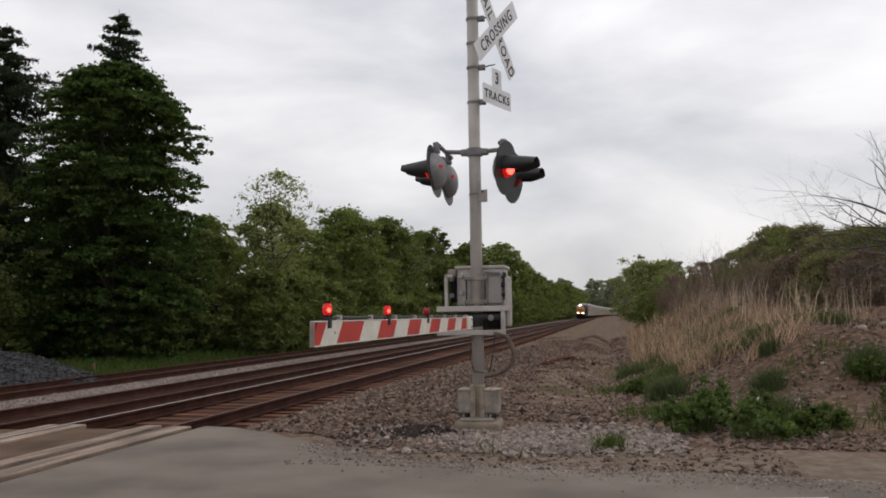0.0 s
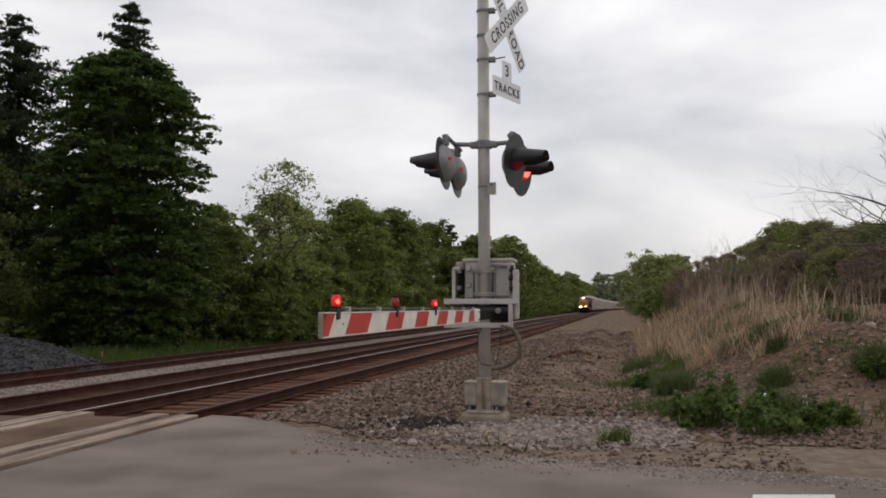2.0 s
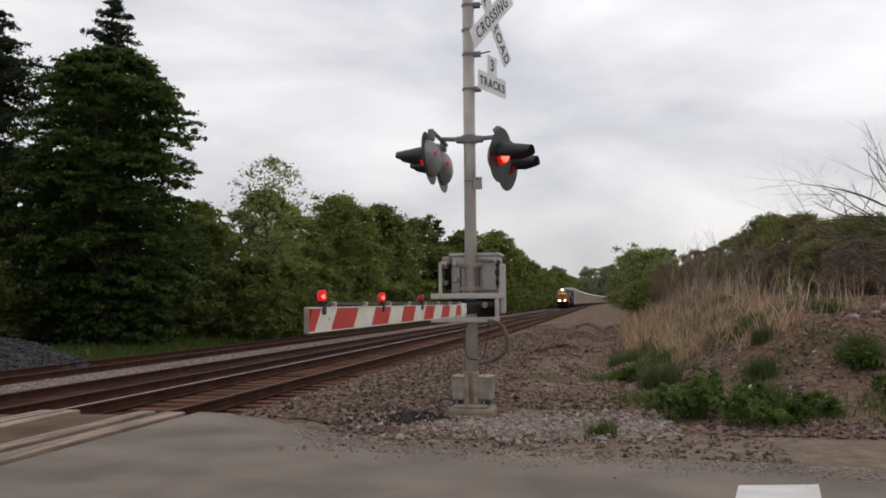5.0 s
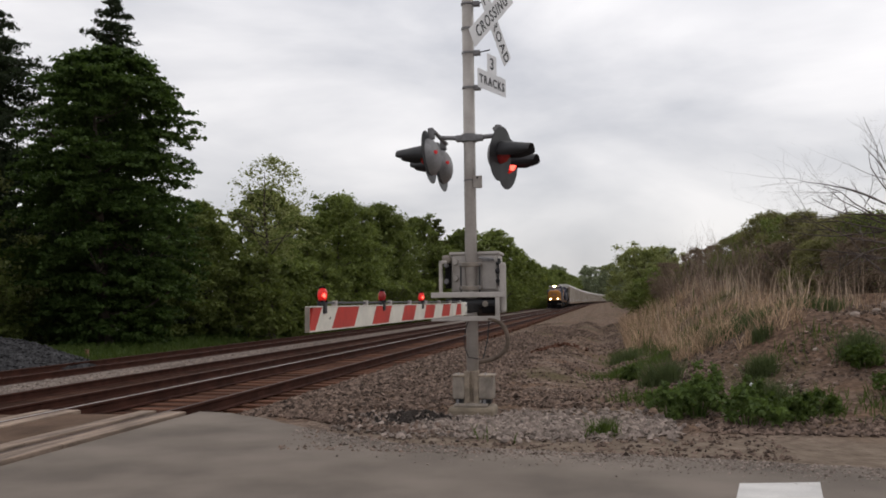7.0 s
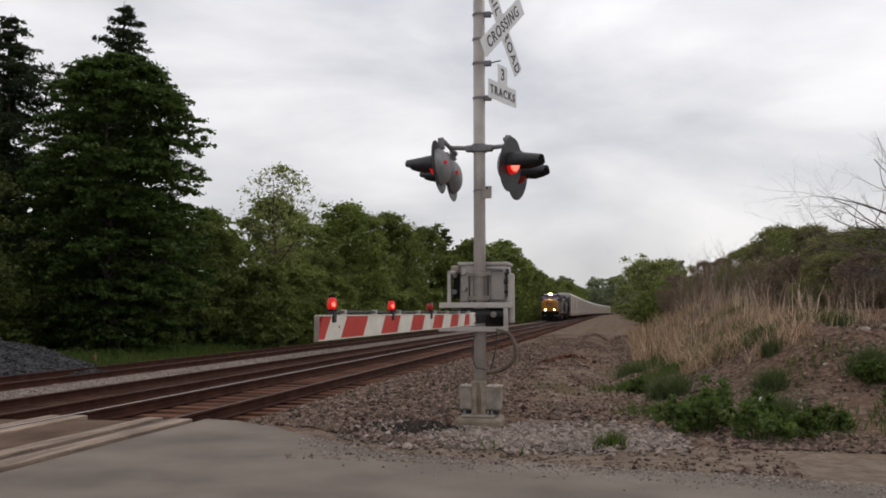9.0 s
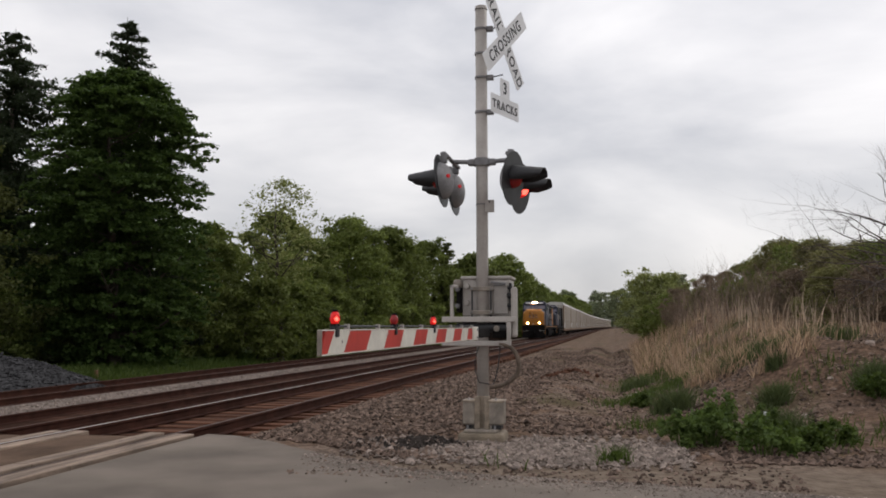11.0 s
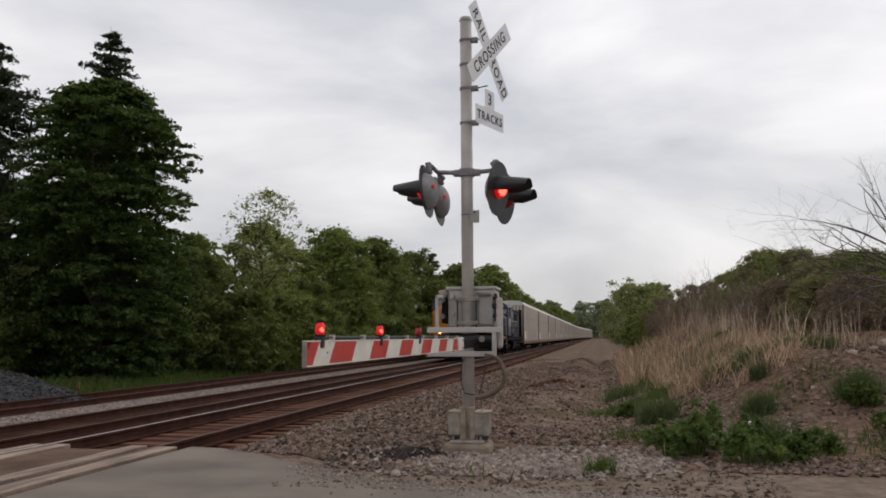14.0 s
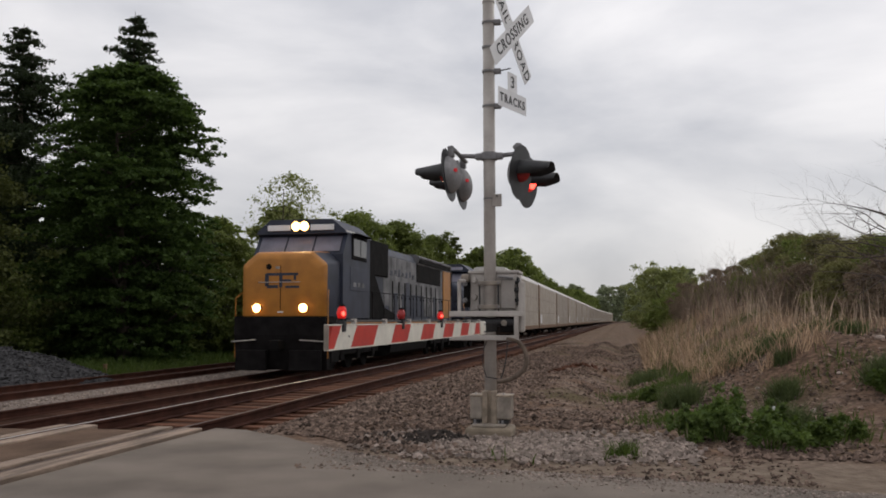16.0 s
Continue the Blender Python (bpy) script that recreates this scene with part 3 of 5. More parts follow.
def build_marker():
    x, y = -17.5, 26.7
    o = empty("marker_post", pose(x, y, land(x, y)), "short weathered yellow marker post beside the track", "post")
    part("post", bx((-0.045, -0.045, -0.1), (0.045, 0.045, 0.36), 0.01), M_RACK_POST, o)
    part("cap", bx((-0.055, -0.055, 0.355), (0.055, 0.055, 0.38), 0.008), M_RACK_POST, o)


def build_dandelion(x, y):
    z = land(x, y)
    o = empty("dandelion", pose(x, y, z), "white dandelion seed head on a thin stem", "flower")
    part("stem", tb((0, 0, -0.02), (0.01, 0, 0.41), 0.003, seg=6), M_STALK, o)
    bm = bmesh.new()
    bmesh.ops.create_icosphere(bm, subdivisions=2, radius=0.02, matrix=Matrix.Translation((0.01, 0, 0.42)))
    part("seed_head", bm, M_WHITE_SIGN, o, "fluffy white seed head")


# ---- crossing signal ----
MX, MY = -1.53, 10.08


def text_mesh(name, body, size, material, parent, m, extrude=0.0015):
    cu = bpy.data.curves.new(name, "FONT")
    cu.body, cu.size, cu.align_x, cu.align_y, cu.extrude = body, size, "CENTER", "CENTER", extrude
    cu.offset, cu.space_character = 0.003, 1.22
    tmp = new("temporary", cu)
    dg = bpy.context.evaluated_depsgraph_get()
    me = bpy.data.meshes.new_from_object(tmp.evaluated_get(dg))
    bpy.data.objects.remove(tmp)
    me.materials.clear()
    me.materials.append(material)
    return piece(name, me, parent, m=m)


def rounded_plate(w, h, r=0.012, t=0.004):
    pts = []
    for cx, cy, a0 in ((w / 2 - r, h / 2 - r, 0), (-w / 2 + r, h / 2 - r, 90), (-w / 2 + r, -h / 2 + r, 180), (w / 2 - r, -h / 2 + r, 270)):
        pts += [(cx + r * math.cos(radians(a0 + k * 30)), cy + r * math.sin(radians(a0 + k * 30))) for k in range(4)]
    return prism(bmesh.new(), pts, -t, 0, "z")


def build_signal():
    """The mast with crossbuck, plate, two pairs of flashers, gate machine and base. Its origin is the foot of the mast."""
    s = empty("crossing_signal", pose(MX, MY, 0.0), "silver-painted railroad crossing mast with crossbuck and flashers", "railroad signal")
    mast = part("mast", tb((0, 0, 0.1), (0, 0, 5.23), 0.0715, seg=24), M_SILVER, s, smooth=False)
    for p in mast.data.polygons:
        p.use_smooth = len(p.vertices) == 4
    part("mast_cap", tb((0, 0, 5.22), (0, 0, 5.26), 0.08, 0.07, 20), M_SILVER, mast)
    # signs face along the road, turned a little
    sign = pose(0.285, 0.03, 4.85, 0, 0, 0) @ pose(0, 0, 0, 90, 0, 68)
    # local x runs along the board, local y up, local z out of the face
    cb = sign @ pose(0.0, -0.03, 0.0, 0, 0, -5)
    for body, ang, lift in (("RAILROAD", -45, 0.0), ("CROSSING", 45, 0.012)):
        blade = part("sign_blade", rounded_plate(1.27, 0.229), M_WHITE_SIGN, s, m=cb @ pose(0, 0, lift, 0, 0, ang))
        if body == "CROSSING":
            text_mesh("lettering", body, 0.19, M_LETTER, blade, pose(0, -0.005, 0.002) @ Matrix.Diagonal((0.93, 1, 1, 1)))
        else:
            for word, dx in (("RAIL", -0.36), ("ROAD", 0.36)):
                text_mesh("lettering", word, 0.19, M_LETTER, blade, pose(dx, -0.005, 0.002) @ Matrix.Diagonal((0.9, 1, 1, 1)))
    tr = part("track_count_plate", rounded_plate(0.69, 0.229), M_WHITE_SIGN, s, m=sign @ pose(0, -0.865, 0))
    text_mesh("lettering", "TRACKS", 0.145, M_LETTER, tr, pose(0, -0.005, 0.002) @ Matrix.Diagonal((1.0, 1, 1, 1)))
    nr = part("track_count_plate", rounded_plate(0.229, 0.229), M_WHITE_SIGN, s, m=sign @ pose(0, -0.636, 0))
    text_mesh("lettering", "3", 0.2, M_LETTER, nr, pose(0, -0.005, 0.002))
    for z, reach in ((4.97, 0.2), (4.66, 0.18), (4.36, 0.2), (3.93, 0.2)):
        b = part("sign_bracket", tb((0, 0, -0.012), (0, 0, 0.012), 0.082, seg=20), M_GREY, s, "dark steel band clamp", m=pose(0, 0, z))
        part("clamp_block", bx((0.06, -0.035, -0.03), (0.15, 0.035, 0.03), 0.008), M_GREY, b)
        part("bracket_rod", tb((0.1, 0, 0.0), (0.27, -0.02, 0.02), 0.008, seg=8), M_BLACK, b)
    # cross arm and flashers
    col = part("arm_collar", tb((0, 0, 3.27), (0, 0, 3.36), 0.098, seg=20), M_GREY, s)
    part("arm_collar_flange", bx((-0.17, -0.045, 3.275), (0.17, 0.045, 3.355), 0.02), M_GREY, col)
    for side in (-1, 1):
        arm = part("light_arm", tb((side * 0.1, 0, 3.32), (side * 0.36, 0, 3.335), 0.028, seg=12), M_GREY, s)
        part("arm_tee", tb((side * 0.36, -0.4, 3.335), (side * 0.36, 0.4, 3.335), 0.026, seg=12), M_GREY, arm)
        for k, dy in enumerate((-0.38, 0.38)):
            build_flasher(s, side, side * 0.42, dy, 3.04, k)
    # small plate low on the mast
    tag = part("data_plate", bx((-0.055, -0.012, -0.075), (0.055, 0.012, 0.075), 0.006), M_SILVER, s, "small grey metal plate", m=pose(0.1, -0.06, 2.77))
    part("plate_band", tb((-0.1, 0.06, 0.02), (-0.1, 0.06, 0.035), 0.077, seg=20), M_GREY, tag)
    part("rivet_dot", tb((0, -0.012, 0.05), (0, -0.016, 0.05), 0.012, seg=8), M_BLACK, tag)
    build_machine(s)
    # foot: split base with junction boxes, flange and concrete
    foot = part("mast_foot", tb((0, 0, 0.12), (0, 0, 0.52), 0.085, 0.078, 20), M_FOOT, s)
    part("foot_rib", bx((-0.09, -0.115, 0.13), (-0.02, -0.075, 0.52), 0.015), M_FOOT, foot)
    part("foot_rib", bx((0.02, -0.115, 0.13), (0.09, -0.075, 0.52), 0.015), M_FOOT, foot)
    part("flange", bx((-0.2, -0.2, 0.105), (0.2, 0.2, 0.145), 0.015), M_SILVER_DIRTY, foot)
    for sx, w in ((-1, 0.14), (1, 0.17)):
        a, b = sorted((sx * 0.085, sx * (0.085 + w)))
        jb = part("junction_box", bx((a, -0.13, 0.19), (b, 0.13, 0.46), 0.02), M_SILVER_DIRTY, s, "dented grey cast-iron junction box")
        part("box_lid", bx((a - 0.012, -0.14, 0.45), (b + 0.012, 0.14, 0.475), 0.01), M_FOOT, jb)
        part("lid_bolt", tb(((a + b) / 2, -0.11, 0.47), ((a + b) / 2, -0.11, 0.50), 0.014, seg=8), M_SILVER, jb)
        part("box_bracket", bx((a + 0.03, -0.11, 0.14), (b - 0.03, 0.09, 0.192), 0.01), M_BLACK, jb)
    bolts = [(u, v) for u in (-0.16, 0.16) for v in (-0.16, 0.16)]
    for u, v in bolts:
        part("anchor_bolt", tb((u, v, 0.1), (u, v, 0.19), 0.014, seg=8), M_GREY, foot)
    base = part("concrete_footing", bx((-0.27, -0.25, -0.25), (0.27, 0.25, 0.105), 0.04), M_CONCRETE, s, "tan stained concrete footing")
    return s


def build_flasher(s, side, x, dy, z, k):
    """One round flasher facing along +x (side 1) or -x: background disc, lens, visor and domed housing."""
    f = empty_part("flasher", s, pose(x, dy, z) @ pose(0, 0, 0, 0, 0, -16 if side > 0 else 177) @ pose(0, 0, 0, 0, 6, 0))
    bm = tb((0.0, 0, 0), (0.008, 0, 0), 0.315, seg=40)
    part("background_disc", bm, M_BLACK, f, "black round background disc")
    # tapering tunnel visor, long above and short below
    n, verts, faces = 30, [], []
    for i in range(n + 1):
        a = radians(-16 + 212 * i / n)
        c, d = math.cos(a), math.sin(a)
        depth = 0.08 + 0.3 * smooth(-0.75, 0.35, d)
        taper = 0.142 - 0.05 * depth
        for r, xx in ((0.142, 0.008), (taper, depth), (taper - 0.005, depth), (0.137, 0.008)):
            verts.append((xx, c * r, d * r + 0.01))
    for i in range(n):
        for j in range(3):
            faces.append((i * 4 + j, i * 4 + j + 1, i * 4 + j + 5, i * 4 + j + 4))
    piece("visor", mesh_of("visor", verts, faces, M_BLACK, True), f, "black tapering visor")
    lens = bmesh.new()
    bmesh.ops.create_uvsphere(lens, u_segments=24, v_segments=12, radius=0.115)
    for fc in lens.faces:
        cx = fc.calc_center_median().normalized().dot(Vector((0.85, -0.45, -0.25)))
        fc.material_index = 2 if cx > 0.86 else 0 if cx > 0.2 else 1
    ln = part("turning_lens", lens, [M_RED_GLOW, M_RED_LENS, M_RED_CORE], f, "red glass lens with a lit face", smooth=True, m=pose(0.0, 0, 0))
    dome = bmesh.new()
    bmesh.ops.create_uvsphere(dome, u_segments=22, v_segments=12, radius=0.2, matrix=Matrix.Diagonal((0.72, 1, 1.1, 1)))
    bmesh.ops.delete(dome, geom=[v for v in dome.verts if v.co.x > 0.001], context="VERTS")
    part("housing", dome, M_HOUSING, f, "dull grey domed housing", smooth=True)
    part("hanger", bx((-0.09, -0.035, 0.2), (-0.02, 0.035, 0.34), 0.015), M_GREY, f)
    if side < 0:
        part("peep_light", tb((-0.09, 0.12, 0.02), (-0.125, 0.135, 0.02), 0.022, seg=12), M_PEEP, f, "small lit red peep lens")
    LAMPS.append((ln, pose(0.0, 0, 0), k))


LAMPS = []


def empty_part(name, parent, m):
    """A part that carries its own pieces: a small bracket mesh."""
    ob = part(name, tb((-0.02, 0, 0), (0.0, 0, 0), 0.1, seg=12), M_GREY, parent)
    ob.matrix_basis = m
    return ob


def build_machine(s):
    """The gate machine clamped to the mast: cabinet, frame bars, counterweight plates and cable."""
    g = part("gate_machine", bx((-0.26, 0.08, 1.45), (0.32, 0.5, 1.91), 0.02), M_SILVER, s, "grey steel gate machine cabinet clamped to the mast")
    part("cabinet_lid", bx((-0.28, 0.06, 1.9), (0.34, 0.52, 1.94), 0.012), M_SILVER, g)
    part("side_casting", bx((-0.36, 0.0, 1.8), (-0.255, 0.4, 1.9), 0.03), M_SILVER_DIRTY, g)
    for z in (1.82, 1.62):
        part("bolt_head", tb((-0.2, 0.085, z), (-0.2, 0.03, z), 0.038, 0.03, 12), M_SILVER, g)
        part("bolt_head", tb((-0.31, 0.04, z - 0.04), (-0.31, -0.01, z - 0.04), 0.032, 0.026, 12), M_GREY, g)
    part("door_panel", bx((0.12, 0.06, 1.48), (0.3, 0.082, 1.88), 0.01), M_SILVER, g)
    part("latch_bar", bx((0.13, 0.03, 1.82), (0.27, 0.05, 1.835), 0.004, pose(0, 0, 0)), M_GREY, g)
    for z in (1.50, 1.78):
        part("mast_clamp", bx((-0.14, -0.085, z - 0.025), (0.14, -0.06, z + 0.025), 0.008), M_SILVER_DIRTY, g)
        for u in (-0.115, 0.115):
            part("clamp_bolt", tb((u, -0.11, z), (u, 0.1, z), 0.012, seg=8), M_GREY, g)
    for u in (-0.115, 0.11):
        part("clamp_rod", bx((u - 0.009, -0.08, 1.45), (u + 0.009, -0.06, 1.8)), M_BLACK, g)
    fr = part("frame_bar", bx((-0.47, -0.14, 1.385), (0.41, -0.08, 1.45), 0.008), M_SILVER, s, "long grey steel frame bar")
    part("frame_bar", bx((-0.47, -0.14, 1.105), (0.35, -0.08, 1.165), 0.008), M_SILVER, s)
    part("frame_post", bx((0.30, -0.135, 1.155), (0.35, -0.085, 1.39), 0.006), M_SILVER, s)
    part("frame_post", bx((0.34, -0.06, 1.2), (0.42, 0.02, 1.8), 0.03), M_SILVER, s)
    part("frame_post", bx((-0.375, -0.12, 1.44), (-0.335, -0.06, 1.83), 0.012), M_SILVER, s)
    part("frame_bar", bx((-0.375, -0.12, 1.79), (-0.28, -0.06, 1.83), 0.012), M_SILVER, s)
    part("drive_casting", bx((-0.24, -0.02, 1.17), (0.3, 0.42, 1.44), 0.03), M_RUSTY, s, "sooty dark gate drive casting")
    part("drive_shaft", tb((-0.3, -0.06, 1.32), (0.3, -0.06, 1.32), 0.055, seg=16), M_BLACK, s)
    part("drive_plate", bx((0.13, -0.1, 1.2), (0.29, -0.07, 1.38), 0.01), M_UNDER, s)
    part("switch_bolt", tb((0.18, -0.1, 1.31), (0.18, -0.13, 1.31), 0.035, seg=12), M_SILVER_DIRTY, s)
    for zz, w in ((1.58, 0.05), (1.7, 0.07), (1.79, 0.04)):
        part("cable_gland", tb((0.31, 0.0, zz), (0.36, -0.03, zz), w / 2, seg=10), M_BLACK, s)
    part("black_bracket", bx((0.318, 0.0, 1.52), (0.345, 0.12, 1.85), 0.006), M_BLACK, s)
    part("black_bracket", bx((-0.33, 0.05, 1.5), (-0.262, 0.3, 1.8), 0.006), M_UNDER, s)
    part("pipe_elbow", tb((0.1, 0.0, 1.86), (0.28, -0.02, 1.84), 0.014, seg=8), M_GREY, s)
    # flexible conduit loop
    pts = [Vector((0.2 + 0.24 * math.sin(a) ** 0.8 - 0.1 * max(0.0, a - 1.9), -0.12, 1.13 - 0.50 * (1 - math.cos(a)) / 2)) for a in np.linspace(0.02, 3.1, 22)]
    hose = sweep(pts, 0.026, 10)
    piece("conduit_hose", mesh_of("conduit_hose", *hose, M_HOSE, True), s, "flexible grey conduit hose hanging in a loop")
    pts = [Vector((-0.03 - 0.05 * math.sin(a), -0.1, 1.1 - 0.42 * a / 3.1 + 0.0)) for a in np.linspace(0, 3.1, 14)] + [Vector((0.1, -0.1, 0.66)), Vector((0.2, -0.1, 0.63))]
    piece("thin_cable", mesh_of("thin_cable", *sweep(pts, 0.006, 6), M_BLACK, True), s)
    pts = [Vector((0.22, -0.1, 1.1)), Vector((0.2, -0.1, 0.9)), Vector((0.16, -0.1, 0.72)), Vector((0.12, -0.1, 0.62))]
    piece("thin_cable", mesh_of("thin_cable", *sweep(pts, 0.007, 6), M_BLACK, True), s)


def sweep(pts, r, seg=8):
    """Verts and faces of a round tube through points; r may be a list."""
    verts, faces = [], []
    for i, p in enumerate(pts):
        d = (pts[min(i + 1, len(pts) - 1)] - pts[max(i - 1, 0)]).normalized()
        u = d.orthogonal().normalized() if abs(d.y) > 0.95 else d.cross(Vector((0, 1, 0))).normalized()
        v = d.cross(u)
        rr = r[i] if isinstance(r, (list, tuple)) else r
        verts += [tuple(p + u * rr * math.cos(6.2832 * k / seg) + v * rr * math.sin(6.2832 * k / seg)) for k in range(seg)]
    for i in range(len(pts) - 1):
        faces += [(i * seg + k, i * seg + (k + 1) % seg, (i + 1) * seg + (k + 1) % seg, (i + 1) * seg + k) for k in range(seg)]
    return verts, faces


def build_gate():
    """The lowered arm: striped boards, top wire, lamps. Origin at its root, reaching along -y."""
    g = empty("gate_arm", pose(-1.422, 9.396, 1.262, 0, 0, 1.01), "lowered crossing gate arm with red and white stripes", "crossing gate")
    length, h = 5.67, 0.107
    half, th = h / 2, 0.009

    def stripe(a, b, lean, material, name):
        # a, b: distance from the root on the arm's middle; edges lean by 45 degrees
        a0, a1 = max(0.0, a - lean), max(0.0, a + lean)
        b0, b1 = min(length, b - lean), min(length, b + lean)
        bm = bmesh.new()
        q = [(-(a1), -half), (-(b1), -half), (-(b0), half), (-(a0), half)]
        prism(bm, q, -th, th, "x")
        part(name, bm, material, g)
    bounds = [(5.055 - 0.813 * q - 0.21, 5.055 - 0.813 * q + 0.21) for q in range(5, -1, -1)] + [(5.53, 5.67)]
    pos = 0.62
    for a, b in bounds:
        if a < 0.62 or a > length - 0.02:
            continue
        if a > pos:
            stripe(pos, a, half if pos > 0.63 else 0.0, M_WHITE_ARM, "white_stripe")
        stripe(max(a, 0), b, half, M_RED, "red_stripe")
        pos = b
    if pos < length - 0.06:
        stripe(pos, length, half, M_WHITE_ARM, "white_stripe")
    part("tip_cap", bx((-0.011, -length - 0.008, -half - 0.004), (0.011, -length + 0.004, half + 0.004), 0.002), M_SILVER_DIRTY, g)
    part("lower_rim", bx((-0.012, -length, -half - 0.007), (0.012, -0.7, -half - 0.001)), M_WHITE_ARM, g)
    part("upper_rim", bx((-0.012, -length, half + 0.001), (0.012, -0.7, half + 0.007)), M_WHITE_ARM, g)
    part("root_bracket", bx((-0.03, -0.9, -0.07), (0.025, -0.56, 0.07), 0.012), M_WHITE_ARM, g, "pale bolted root bracket")
    for dz in (-0.04, 0.04):
        part("bracket_bolt", tb((0.02, -0.66, dz), (0.034, -0.66, dz), 0.012, seg=8), M_GREY, g)
    part("mounting_arm", bx((-0.03, -0.6, -0.05), (0.02, 0.45, 0.05), 0.015), M_UNDER, g)
    part("top_wire", tb((0, -length + 0.2, half + 0.022), (0, -0.75, half + 0.022), 0.006, seg=6), M_BLACK, g)
    for y in np.arange(0.9, length - 0.2, 0.62):
        part("wire_clip", bx((-0.012, -y - 0.012, half + 0.006), (0.012, -y + 0.012, half + 0.034)), M_SILVER, g)
    for i, yw in enumerate((5.445, 4.215, 2.935)):
        lamp = part("gate_lamp", bx((-0.02, -0.022, half - 0.03), (0.02, 0.022, half + 0.035), 0.006), M_BLACK, g, m=pose(0, -yw, 0))
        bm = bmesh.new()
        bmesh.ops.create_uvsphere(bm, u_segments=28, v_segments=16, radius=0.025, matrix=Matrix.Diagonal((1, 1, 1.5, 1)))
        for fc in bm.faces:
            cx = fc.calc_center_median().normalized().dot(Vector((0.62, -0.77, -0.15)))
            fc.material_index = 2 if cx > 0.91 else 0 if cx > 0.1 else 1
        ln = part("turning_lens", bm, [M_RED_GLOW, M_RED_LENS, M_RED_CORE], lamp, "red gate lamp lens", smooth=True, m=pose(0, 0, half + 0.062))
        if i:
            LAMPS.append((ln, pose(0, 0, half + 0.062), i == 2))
        part("lamp_rim", tb((0, 0, half + 0.093), (0, 0, half + 0.104), 0.019, 0.012, 12), M_UNDER, lamp)
        part("lamp_band", tb((0, 0, half + 0.024), (0, 0, half + 0.034), 0.024, 0.026, 14), M_UNDER, lamp)
    part("hole_dot", tb((th, -length + 0.32, 0.0), (th + 0.002, -length + 0.32, 0.0), 0.006, seg=8), M_BLACK, g)
    return g


# ---- train ----
TX, TZ = -10.02, -0.28


def truck_parts(parent, y0, axles, gauge_x=0.72):
    """A truck: side frames, springs and wheels, around y0."""
    span = axles[-1] - axles[0]
    for sx in (-1, 1):
        a, b = sorted((sx * 1.0, sx * 1.16))
        fr = part("truck_frame", bx((a, y0 + axles[0] - 0.75, 0.5), (b, y0 + axles[-1] + 0.75, 0.86), 0.06), M_UNDER, parent, "sooty cast truck frame")
        for ax in axles:
            part("axle_box", bx((a - 0.02, y0 + ax - 0.17, 0.34), (b + 0.04, y0 + ax + 0.17, 0.68), 0.04), M_UNDER, fr)
    for ax in axles:
        bm = bmesh.new()
        for sx in (-1, 1):
            tube(bm, (sx * 0.68, 0, 0), (sx * 0.82, 0, 0), 0.5, 0.48, 24)
        tube(bm, (-0.7, 0, 0), (0.7, 0, 0), 0.08, seg=10)
        part("wheelset", bm, M_UNDER, parent, m=pose(0, y0 + ax, 0.5))


